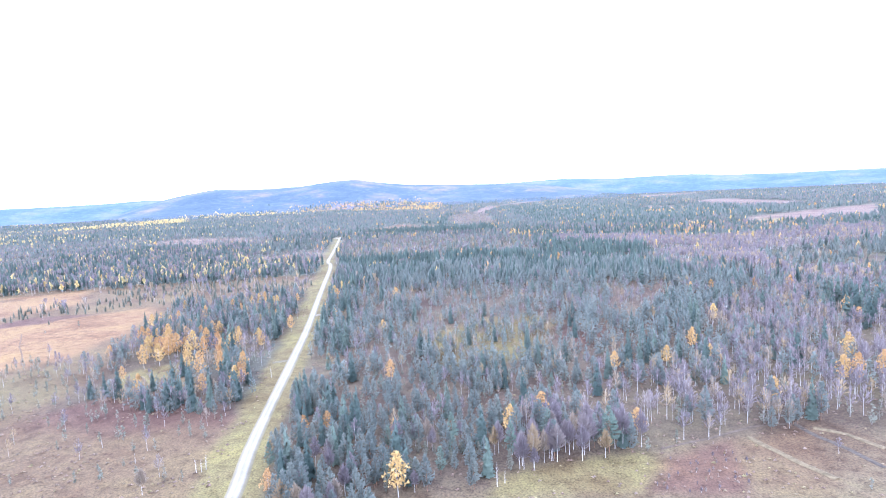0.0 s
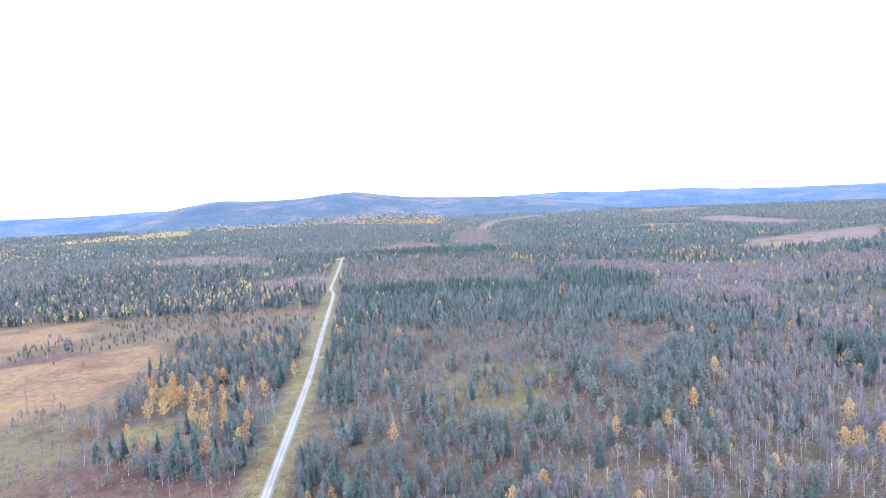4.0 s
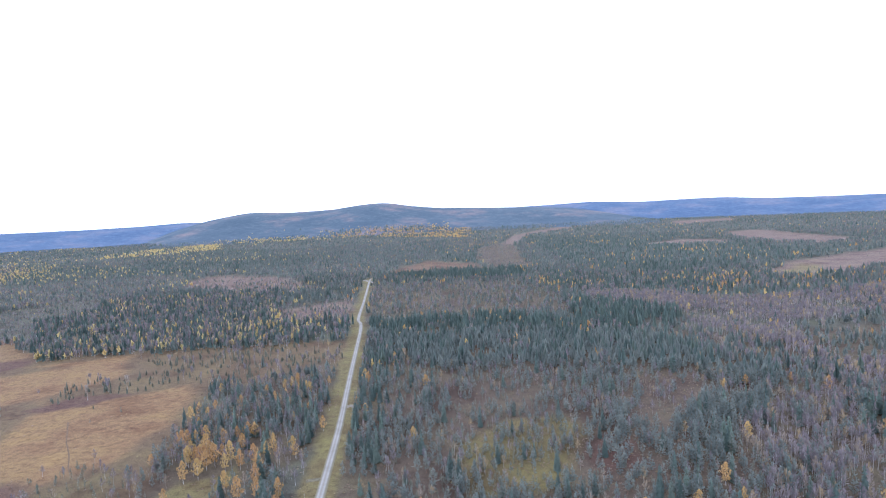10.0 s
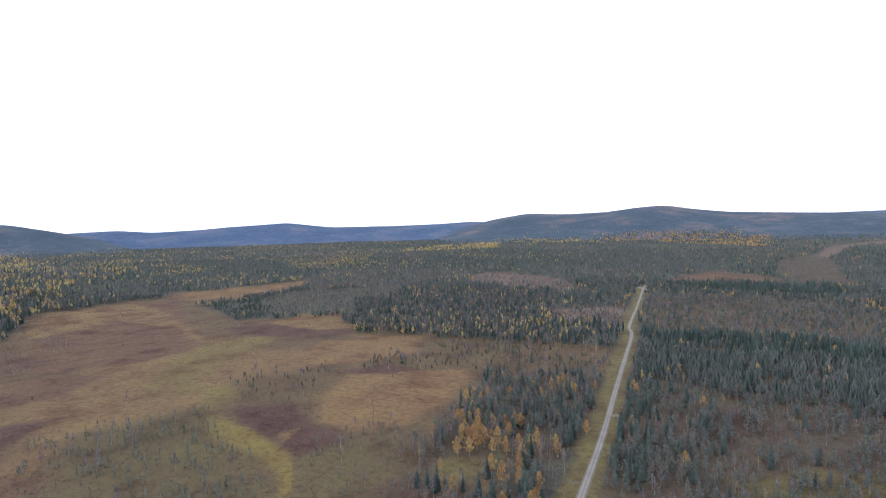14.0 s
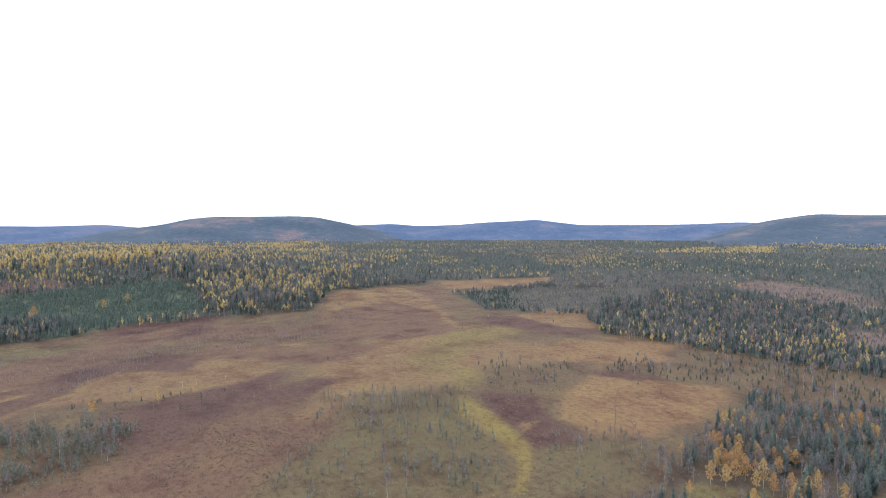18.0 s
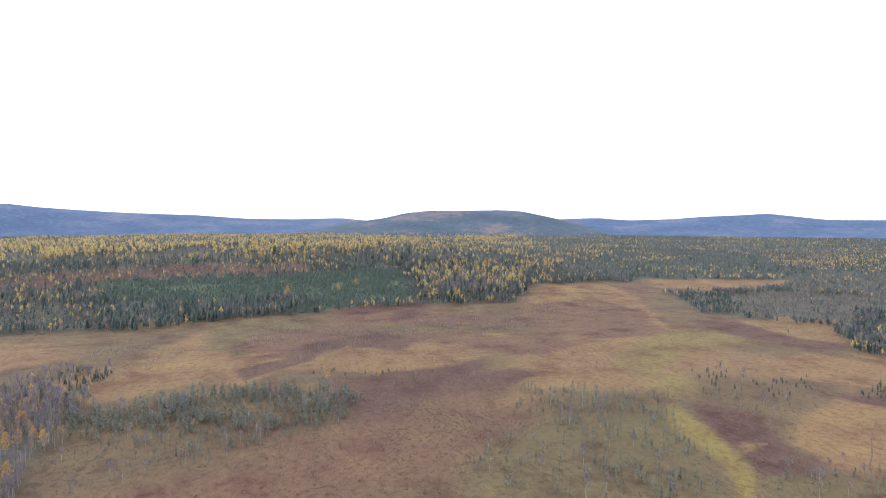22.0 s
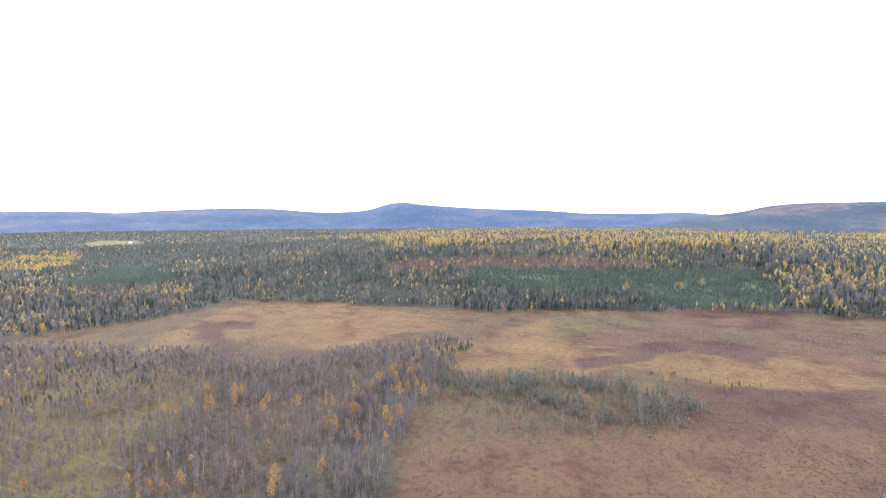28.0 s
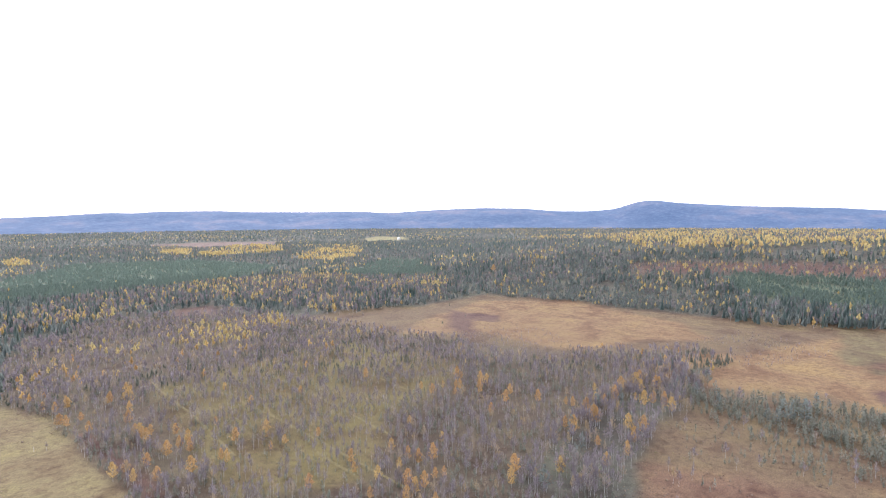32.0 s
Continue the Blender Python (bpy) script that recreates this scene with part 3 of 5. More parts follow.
stand('gold_hillfoot', (60, 190, 0, 60, 200), 1.3, [(-1200, 2536), (-1690, 3845), (-1263, 4006), (-792, 4125), (44, 3251), (4, 2007), (-482, 2491), (-908, 2390)])
stand('rust_patch', (60, 90, 0, 260, 90), 0.9, [(-1247, 1170), (-1473, 1666), (-1068, 1311), (-830, 919), (-953, 933)])
stand('field', (0, 0, 0, 0, 0), 1, [(-1201, -1722), (-1393, -1893), (-1435, -1754), (-1287, -1551), (-1070, -1502)])
stand('bog_far', (0, 0, 1, 0, 0), 0.8, [(-459, -1901), (-680, -1950), (-902, -1811), (-771, -1550), (-564, -1619)])
stand('far_pines', (120, 420, 0, 20, 14), 1, [(159, 1674), (362, 1656), (507, 1196), (570, 935), (539, 869), (427, 827), (316, 747), (234, 733), (175, 809), (162, 1117)])
stand('mixed_gold', (160, 160, 0, 160, 45), 1, [(72, 703), (128, 776), (195, 729), (353, 684), (302, 597), (224, 559), (171, 575), (107, 616)])
stand('far_bog', (0, 0, 6, 4, 0), 0.7, [(388, 737), (484, 836), (592, 896), (696, 949), (820, 1021), (595, 741), (517, 715), (424, 674), (368, 660)])
stand('far_bog_b', (0, 0, 6, 4, 0), 0.7, [(772, 1694), (889, 1685), (842, 1357), (833, 1187), (705, 1119), (650, 1234), (683, 1466)])
stand('far_bog_c', (0, 0, 3, 0, 0), 0.7, [(994, 2814), (1346, 2888), (1212, 2518), (890, 2383)])
stand('far_bog_d', (0, 0, 6, 4, 0), 0.7, [(404, 1300), (531, 1425), (613, 1347), (573, 1230), (414, 1248)])
stand('far_row', (200, 200, 0, 20, 8), 1, [(429, 585), (527, 655), (460, 573), (402, 541)])
stand('dark_clump', (520, 120, 0, 120, 6), 1, [(91, 527), (119, 553), (152, 510), (176, 475), (151, 420), (113, 408), (86, 446)])
stand('purple_birch', (10, 30, 0, 1000, 12), 0.9, [(167, 451), (236, 487), (316, 502), (423, 526), (355, 442), (276, 425), (218, 377), (185, 366), (163, 398)])
stand('pale_pines', (0, 260, 240, 90, 2), 0.9, [(229, 403), (274, 421), (331, 411), (230, 286), (217, 305), (214, 345)])
stand('heath_glade', (0, 60, 60, 60, 0), 0.9, [(102, 312), (121, 304), (123, 278), (103, 251), (75, 225), (65, 238), (81, 266)])
stand('scrub', (0, 0, 20, 1081, 0), 0.3, [(-495, 75), (-516, 146), (-609, 269), (-510, 238), (-449, 171), (-447, 107)])
stand('scrub_b', (0, 0, 20, 873, 0), 0.3, [(-433, -54), (-465, -30), (-488, -28), (-476, -52)])
stand('scrub_c', (0, 0, 30, 1081, 0), 0.3, [(-370, -16), (-413, -2), (-474, 30), (-478, 68), (-427, 45), (-390, 11)])
stand('scrub_d', (0, 0, 30, 873, 0), 0.3, [(-295, -310), (-325, -296), (-325, -245), (-310, -197), (-289, -201), (-276, -253)])
stand('scrub_e', (0, 0, 30, 873, 0), 0.3, [(-434, -51), (-486, -38), (-456, -22), (-414, -36)])
stand('scrub_f', (0, 0, 120, 512, 0), 0.45, [(-477, 87), (-492, 126), (-484, 154), (-420, 134), (-439, 107)])
stand('tall_bog_pines', (0, 0, 330, 30, 0), 1.05, [(-245, 306), (-244, 339), (-210, 342), (-177, 327), (-188, 307), (-213, 296)])
stand('bog_pine_row', (0, 0, 200, 30, 0), 1.0, [(-291, 223), (-290, 256), (-227, 235), (-221, 204), (-249, 195)])
stand('bog_pine_field', (0, 0, 420, 60, 0), 1.1, [(-179, 62), (-211, 83), (-249, 116), (-266, 152), (-249, 172), (-184, 151), (-158, 138), (-146, 123)])
stand('bog_strip', (0, 60, 1400, 40, 0), 1.5, [(-287, -118), (-306, -80), (-310, -48), (-307, -17), (-304, 11), (-284, 23), (-252, 0), (-246, -23), (-248, -49), (-253, -78), (-256, -106)])
stand('bog_strip_skirt', (0, 0, 620, 60, 0), 1.0, [(-260, -98), (-266, -81), (-263, -52), (-254, -24), (-257, -2), (-277, 20), (-245, 9), (-231, -36), (-223, -71)])
stand('bog_strip_end', (0, 0, 1300, 60, 0), 1.3, [(-266, -50), (-310, -58), (-320, -40), (-315, -14), (-286, 7), (-258, 4), (-258, -16), (-251, -37)])
stand('spruce_edge', (200, 520, 0, 160, 22), 1.15, [(-514, -194), (-568, -174), (-605, -120), (-633, -50), (-608, -8), (-570, -13), (-533, -84), (-510, -134), (-496, -169)])
stand('field_heath', (0, 0, 0, 1300, 0), 0.16, [(42, 108), (60, 115), (56, 99), (50, 93), (35, 95)])
stand('gold_far_a', (10, 60, 0, 60, 480), 1.35, [(-447, -1268), (-593, -1549), (-688, -1560), (-769, -1510), (-634, -1274), (-544, -1236)])
stand('gold_far_b', (10, 60, 0, 60, 480), 1.35, [(-567, -1093), (-723, -1237), (-868, -1358), (-873, -1239), (-688, -1009), (-584, -935), (-551, -988)])
stand('gold_far_c', (10, 60, 0, 60, 480), 1.35, [(-378, -1342), (-453, -1502), (-493, -1489), (-441, -1322)])
stand('gold_far_d', (10, 60, 0, 60, 480), 1.35, [(-98, -1311), (-135, -1430), (-154, -1336), (-124, -1238)])
stand('island_glade', (0, 0, 0, 4, 0), 0.6, [(-113, 181), (-111, 191), (-100, 197), (-96, 205), (-89, 196), (-92, 187), (-95, 177), (-99, 168), (-106, 170)])

ROAD = [(-8, -160), (-25, -40), (-38, 55), (-44, 102), (-49, 132), (-60, 221), (-65, 257), (-74, 316), (-86, 397), (-94, 451), (-100, 482), (-107, 507), (-120, 601), (-133, 691), (-151, 814), (-151, 835)]

EYE = 95.0
rng = np.random.default_rng(7)


def lattice(ix, iy, seed):
    h = (ix.astype(np.int64) * 374761393 + iy.astype(np.int64) * 668265263 + seed * 974634777) & 0x7FFFFFFF
    h = ((h ^ (h >> 13)) * 1274126177) & 0x7FFFFFFF
    return ((h ^ (h >> 16)) & 0xFFFF) / 65535.0


def value_noise(x, y, size, seed=0):
    x, y = x / size, y / size
    ix, iy = np.floor(x), np.floor(y)
    fx, fy = x - ix, y - iy
    fx, fy = fx * fx * (3 - 2 * fx), fy * fy * (3 - 2 * fy)
    a, b = lattice(ix, iy, seed), lattice(ix + 1, iy, seed)
    c, d = lattice(ix, iy + 1, seed), lattice(ix + 1, iy + 1, seed)
    return (a + (b - a) * fx) * (1 - fy) + (c + (d - c) * fx) * fy - 0.5


def rough(x, y, size, seed=0):
    return value_noise(x, y, size, seed) + 0.5 * value_noise(x, y, size / 2.1, seed + 1) + 0.25 * value_noise(x, y, size / 4.3, seed + 2)


def land(x, y):
    """Height of the ground: a flat mire with low swells and a long wooded rise to the west."""
    r, az = np.hypot(x, y), np.degrees(np.arctan2(-x, y))
    z = 0.25 * value_noise(x, y, 30, 5) * np.clip((r - 40) / 60, 0, 1)
    u, d = np.clip((r - 500) / 550, 0, 1), np.clip((r - 1150) / 750, 0, 1)
    z = z + np.interp(az, (58, 70, 82, 110, 125, 135, 142), (0, 28, 46, 48, 33, 12, 0), left=0, right=0) * u * u * (3 - 2 * u) * (1 - d * d * (3 - 2 * d))
    return z


def inward(outline, x, y):
    """Distance inside (+) or outside (-) an outline."""
    inside = np.zeros(len(x), bool)
    near = np.full(len(x), 1e9)
    for (ax, ay), (bx, by) in zip(outline, np.roll(outline, -1, 0)):
        ex, ey = bx - ax, by - ay
        k = np.clip(((x - ax) * ex + (y - ay) * ey) / (ex * ex + ey * ey + 1e-9), 0, 1)
        near = np.minimum(near, np.hypot(x - ax - k * ex, y - ay - k * ey))
        if ay != by:
            inside ^= ((ay > y) != (by > y)) & (x < ax + (y - ay) / (by - ay) * ex)
    return np.where(inside, near, -near)


def road_line(step=4.0):
    p = [Vector((*q, 0)) for q in ROAD]
    out = []
    for k in range(len(p) - 1):
        a, b, c, d = p[max(k - 1, 0)], p[k], p[k + 1], p[min(k + 2, len(p) - 1)]
        m = max(2, int((c - b).length / step))
        for j in range(m):
            s = j / m
            out.append(0.5 * (2 * b + (c - a) * s + (2 * a - 5 * b + 4 * c - d) * s * s + (3 * b - a - 3 * c + d) * s ** 3))
    return np.array([(v.x, v.y) for v in out + [p[-1]]])


LINE = road_line()


def from_road(x, y):
    """Distance to the middle of the road; below zero on its west side."""
    near = np.full(len(x), 1e9)
    sel = np.where((x > -320) & (x < 120) & (y < 920))[0]
    xs, ys = x[sel], y[sel]
    best = np.full(len(sel), 1e9)
    for a, b in zip(LINE[:-1], LINE[1:]):
        e = b - a
        k = np.clip(((xs - a[0]) * e[0] + (ys - a[1]) * e[1]) / (e @ e), 0, 1)
        d = np.hypot(xs - a[0] - k * e[0], ys - a[1] - k * e[1])
        d = np.where((xs - a[0]) * e[1] - (ys - a[1]) * e[0] > 0, d, -d)
        best = np.where(np.abs(d) < np.abs(best), d, best)
    near[sel] = best
    return near


# ---- ground: one sheet out to the horizon ----
def ground_sheet():
    front = np.arange(-48, 184, 0.5)
    az = np.radians(np.concatenate([front, np.arange(184, 312, 4.0)]))
    r = np.concatenate([[4, 14, 26], np.geomspace(36, 232, 130), np.geomspace(233.5, 660, 160), np.geomspace(672, 4900, 78)])
    r = np.append(r[r < 4880], 4930)
    A, Rr = np.meshgrid(az, r)
    x, y = (-np.sin(A) * Rr).ravel(), (np.cos(A) * Rr).ravel()
    z = land(x, y)
    na, nr = len(az), len(r)
    i = np.arange(nr - 1)[:, None] * na
    j = np.arange(na)[None, :]
    jn = (j + 1) % na
    quads = np.stack([i + j, i + na + j, i + na + jn, i + jn], -1).reshape(-1, 4)[:, ::-1]
    me = bpy.data.meshes.new("ground")
    nv, nf = len(x) + 1, len(quads) + na
    tris = np.stack([np.full(na, len(x)), np.arange(na), (np.arange(na) + 1) % na], -1)[:, ::-1]
    me.from_pydata(np.c_[np.r_[x, 0], np.r_[y, 0], np.r_[z, 0]].tolist(), [], quads.tolist() + tris.tolist())
    col = np.tile(np.array(COVER["floor"]), (nv, 1))
    X, Y = np.r_[x, 0], np.r_[y, 0]
    R = np.hypot(X, Y)
    wide = 1.2 + R * 0.005
    wx, wy = X + wide * rough(X, Y, 26, 11) * 2, Y + wide * rough(X, Y, 26, 21) * 2
    for name, c, soft, outline in COVERS:
        lo, hi = outline.min(0) - 60, outline.max(0) + 60
        s = np.where((wx > lo[0]) & (wx < hi[0]) & (wy > lo[1]) & (wy < hi[1]))[0]
        if not len(s):
            continue
        d = inward(outline, wx[s], wy[s])
        k = np.clip(0.5 + d / (1.4 * soft * (1 + R[s] / 1200)), 0, 1)[:, None]
        k = k * k * (3 - 2 * k)
        col[s] = col[s] * (1 - k) + np.array(c) * k
    d = from_road(X, Y)
    d = np.where(d < 0, -d, d * 1.5) + 2.5 * rough(X, Y, 9, 31)
    k = np.clip((9.6 - d) / 3.0, 0, 1)[:, None]
    col = col * (1 - k) + np.array(COVER["verge"]) * k
    at = me.color_attributes.new("cover", "FLOAT_COLOR", "POINT")
    at.data.foreach_set("color", np.c_[col, np.ones(nv)].ravel())
    m, n, l, b = material("mire_ground", 0.95)
    a = n.new("ShaderNodeAttribute")
    a.attribute_name = "cover"
    geo = n.new("ShaderNodeNewGeometry")
    pos = geo.outputs["Position"]
    big = noise_node(n, l, 0.030, 7.0, pos, 0.70)
    mid = noise_node(n, l, 0.30, 6.0, pos, 0.72)
    fine = noise_node(n, l, 2.2, 4.0, pos, 0.65)
    # strings of rust-brown hummocks across the flow of the outer mire
    turn = n.new("ShaderNodeMapping")
    turn.inputs["Rotation"].default_value = (0, 0, radians(-12))
    turn.inputs["Scale"].default_value = (0.085, 0.036, 0.1)
    l.new(pos, turn.inputs["Vector"])
    strings = noise_node(n, l, 1.0, 5.0, turn.outputs[0], 0.66)
    apart = n.new("ShaderNodeSeparateXYZ")
    l.new(pos, apart.inputs[0])
    outer = n.new("ShaderNodeMapRange")
    outer.inputs[1].default_value, outer.inputs[2].default_value = -280, -460
    outer.inputs[4].default_value = 0.5
    l.new(apart.outputs[0], outer.inputs[0])
    # clumps of heath stand sharply against the paler sedge
    heath = ramp_node(n, l, big, ((0.34, (0.58, 0.47, 0.46)), (0.42, (0.82, 0.74, 0.74)), (0.48, (1.0, 0.97, 0.97)), (0.56, (1.06, 1.08, 1.0)), (0.66, (1.26, 1.28, 1.06))))
    c1 = mix_node(n, l, 0.9, a.outputs["Color"], heath, "MULTIPLY")
    rows = ramp_node(n, l, strings, ((0.38, (0.52, 0.40, 0.40)), (0.44, (0.80, 0.70, 0.68)), (0.49, (1.02, 1.02, 1.0)), (0.62, (1.12, 1.12, 1.04))))
    c1 = mix_node(n, l, outer.outputs[0], c1, mix_node(n, l, 1.0, c1, rows, "MULTIPLY"))
    tone2 = ramp_node(n, l, mid, ((0.38, (0.46, 0.40, 0.38)), (0.455, (0.82, 0.78, 0.76)), (0.53, (1.0, 1.0, 0.98)), (0.66, (1.22, 1.20, 1.08))))
    c2 = mix_node(n, l, 0.62, c1, tone2, "MULTIPLY")
    tone3 = ramp_node(n, l, fine, ((0.34, (0.50, 0.48, 0.48)), (0.50, (1.0, 1.0, 1.0)), (0.66, (1.40, 1.37, 1.25))))
    l.new(mix_node(n, l, 0.95, c2, tone3, "MULTIPLY"), b.inputs["Base Color"])
    bump = n.new("ShaderNodeBump")
    bump.inputs["Strength"].default_value, bump.inputs["Distance"].default_value = 0.6, 0.5
    l.new(mid, bump.inputs["Height"])
    l.new(bump.outputs[0], b.inputs["Normal"])
    me.materials.append(m)
    me.polygons.foreach_set("use_smooth", np.ones(len(me.polygons), bool))
    return tagged(new("ground", me), "open brown and orange mire with mossy flows and forest floor", "ground", kind="structure")


ground = ground_sheet()


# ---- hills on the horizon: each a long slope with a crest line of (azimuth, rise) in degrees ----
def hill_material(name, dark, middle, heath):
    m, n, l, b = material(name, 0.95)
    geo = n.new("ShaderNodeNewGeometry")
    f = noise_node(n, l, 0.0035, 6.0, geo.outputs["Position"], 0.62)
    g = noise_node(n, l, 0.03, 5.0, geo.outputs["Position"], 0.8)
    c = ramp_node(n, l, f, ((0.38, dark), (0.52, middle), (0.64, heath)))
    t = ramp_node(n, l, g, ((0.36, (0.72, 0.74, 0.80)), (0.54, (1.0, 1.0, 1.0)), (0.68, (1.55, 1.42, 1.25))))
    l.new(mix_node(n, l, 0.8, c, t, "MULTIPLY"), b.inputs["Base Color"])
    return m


# the blue of the far range is distance haze, put into its base colour
HAZY_FAR_HILL = hill_material("haze_blue_far_hill", (0.053, 0.085, 0.148), (0.068, 0.100, 0.164), (0.112, 0.122, 0.170))
# forest and heath tones of the nearer fells, with a blue-grey haze tint painted in
HAZY_NEAR_HILL = hill_material("haze_tinted_forested_hill", (0.046, 0.067, 0.090), (0.060, 0.081, 0.103), (0.130, 0.109, 0.116))


SLOPES = []


def rise(x, y):
    """Height of the ground with the slopes of the two nearer fells."""
    z = land(x, y)
    r, az = np.hypot(x, y), np.degrees(np.arctan2(-x, y))
    for a, top, foot, crest in SLOPES:
        S = (r - foot) / (crest - foot)
        up = np.where(S <= 1, np.sin(np.clip(S, 0, 1) * np.pi / 2) ** 1.5, 1 - (S - 1) * 1.6)
        h = np.interp(az, a, top, left=0, right=0) * up + 16 * rough(x, y, 420, 41) * np.clip(np.sin(np.clip(S, 0, 1) * np.pi), 0, 1) - 2
        z = np.where((S > 0) & (h > z), h, z)
    return z


def fell(knots, foot, crest, mat, label):
    ka, ke = np.array(knots, float).T
    na, nr = int((ka[-1] - ka[0]) / 0.3), 26
    a = np.linspace(ka[0], ka[-1], na)
    e = np.interp(a, ka, ke)
    e = np.convolve(np.pad(e, 3, "edge"), np.array((1, 3, 5, 6, 5, 3, 1)) / 24, "valid")
    s = np.linspace(0, 1.25, nr)
    A, S = np.meshgrid(np.radians(a), s)
    dist = foot + (crest - foot) * S
    top = (EYE + crest * np.tan(np.radians(e)))[None, :]
    x, y = -np.sin(A) * dist, np.cos(A) * dist
    up = np.where(S <= 1, np.sin(np.clip(S, 0, 1) * np.pi / 2) ** 1.5, 1 - (S - 1) * 1.6)
    z = top * up + 16 * rough(x, y, 420, 41) * np.clip(np.sin(np.clip(S, 0, 1) * np.pi), 0, 1) - 2
    if mat is HAZY_NEAR_HILL:
        SLOPES.append((a, top[0], foot, crest))
    q = (np.arange(nr - 1)[:, None] * na + np.arange(na - 1)[None, :]).ravel()
    me = bpy.data.meshes.new("hill")
    me.from_pydata(np.c_[x.ravel(), y.ravel(), z.ravel()].tolist(), [], np.stack([q, q + na, q + na + 1, q + 1], -1)[:, ::-1].tolist())
    me.polygons.foreach_set("use_smooth", np.ones(len(me.polygons), bool))
    me.materials.append(mat)
    return tagged(new("hill", me), label, "hill", group="hills on the horizon", kind="structure")


HAZE_BLUE = "low forested fell range along the horizon, distance haze painted in as blue"
fell(((-50, -0.1), (-37, -0.1), (-32, -0.06), (-28, 0.02), (-24.5, 0.3), (-21, 0.3), (-17.5, 0.24), (-12.5, 0.5), (-8.8, 0.4), (-4, 0.28), (4, 0.2), (24, 0.12), (27.6, 0.34), (31, 0.18)), 3400, 4400, HAZY_FAR_HILL, HAZE_BLUE)
fell(((30.8, 0.18), (36, 0.08), (42, 0.10), (44.3, 0.38), (46.4, 0.66), (49, 0.5), (52, 0.36), (54.3, 0.15), (58.5, 0.0), (61.3, 0.25), (65, 0.1), (75, -0.1), (85, -0.1), (87.7, 0.17), (92, 0.02), (97, 0.07)), 3400, 4400, HAZY_FAR_HILL, HAZE_BLUE)
fell(((96.8, 0.07), (101, 0.36), (104, 0.46), (108.2, 0.62), (111, 0.8), (113.8, 1.0), (115.5, 1.24), (117, 1.18), (119.4, 0.4), (122, 0.22), (125, 0.25), (128.4, 0.55), (132.8, 0.62), (136.5, 0.48), (142.5, 0.15)), 3400, 4400, HAZY_FAR_HILL, HAZE_BLUE)
fell(((142.3, 0.15), (145, 0.31), (150.5, 0.28), (156, 0.31), (159, 0.43), (164, 0.39), (166, 0.22), (168, 0.28), (172, 0.02), (176, -0.15), (186, -0.2)), 3400, 4400, HAZY_FAR_HILL, HAZE_BLUE)
fell(((-19, -1.4), (-14, -0.6), (-10.5, 0.0), (-6.7, 0.26), (-0.9, 0.45), (3, 0.62), (6, 1.0), (8, 1.36), (9.2, 1.42), (11.3, 1.27), (14, 0.93), (18, 0.86), (21.9, 1.02), (24.6, 0.6), (26.4, 0.25), (29, -0.5), (31, -1.2)), 2700, 3900, HAZY_NEAR_HILL, "broad forested fell with reddish birch slopes")
fell(((60, -1.2), (63, -0.4), (66, 0.3), (67.4, 0.58), (69, 0.93), (71, 1.03), (75, 0.97), (79, 0.9), (81, 0.70), (83, 0.2), (85.5, -0.15), (88, -0.5), (91, -1.2)), 3000, 3950, HAZY_NEAR_HILL, "isolated flat-topped fell with patchy heath slopes")


# ---- road ----
def road_strip():
    m, n, l, b = material("pale_gravel", 0.95)
    geo = n.new("ShaderNodeNewGeometry")
    tr = n.new("ShaderNodeAttribute")
    tr.attribute_name = "across"
    f = noise_node(n, l, 0.11, 8.0, geo.outputs["Position"], 0.75)
    g = noise_node(n, l, 9.0, 3.0, geo.outputs["Position"], 0.6)
    base = ramp_node(n, l, tr.outputs["Fac"], ((0.0, (0.145, 0.120, 0.060)), (0.18, (0.160, 0.140, 0.100)), (0.32, (0.262, 0.242, 0.222)), (0.5, (0.19, 0.17, 0.14)), (0.68, (0.262, 0.242, 0.222)), (0.82, (0.160, 0.140, 0.100)), (1.0, (0.145, 0.120, 0.060))))
    c = mix_node(n, l, 0.8, base, ramp_node(n, l, f, ((0.3, (0.7, 0.68, 0.64)), (0.6, (1.1, 1.1, 1.1)))), "MULTIPLY")
    l.new(mix_node(n, l, 0.6, c, ramp_node(n, l, g, ((0.3, (0.75, 0.75, 0.75)), (0.7, (1.15, 1.15, 1.15)))), "MULTIPLY"), b.inputs["Base Color"])
    cols = 0.57 * np.array([-3.4, -2.5, -1.6, -0.9, 0, 0.9, 1.6, 2.5, 3.4])
    lift = np.array([-0.10, 0.22, 0.32, 0.34, 0.42, 0.34, 0.32, 0.22, -0.10])
    t = np.gradient(LINE, axis=0)
    t /= np.linalg.norm(t, axis=1)[:, None]
    side = np.c_[t[:, 1], -t[:, 0]]
    s = np.arange(len(LINE))
    edge = 1 + 0.12 * value_noise(s * 1.0, s * 0.0, 3.0, 51)
    P = LINE[:, None, :] + side[:, None, :] * (cols[None, :, None] * edge[:, None, None])
    Z = land(P[..., 0].ravel(), P[..., 1].ravel()).reshape(P.shape[:2]) + lift
    V = np.c_[P.reshape(-1, 2), Z.ravel()]
    k = len(cols)
    q = (np.arange(len(LINE) - 1)[:, None] * k + np.arange(k - 1)[None, :]).ravel()
    me = bpy.data.meshes.new("gravel_road")
    me.from_pydata(V.tolist(), [], np.stack([q, q + 1, q + k + 1, q + k], -1).tolist())
    me.polygons.foreach_set("use_smooth", np.ones(len(me.polygons), bool))
    at = me.attributes.new("across", "FLOAT", "POINT")
    at.data.foreach_set("value", np.tile((cols + 1.938) / 3.876, len(LINE)))
    me.materials.append(m)
    return tagged(new("gravel_road", me), "straight pale gravel forest road with two worn wheel tracks", "road", kind="structure")


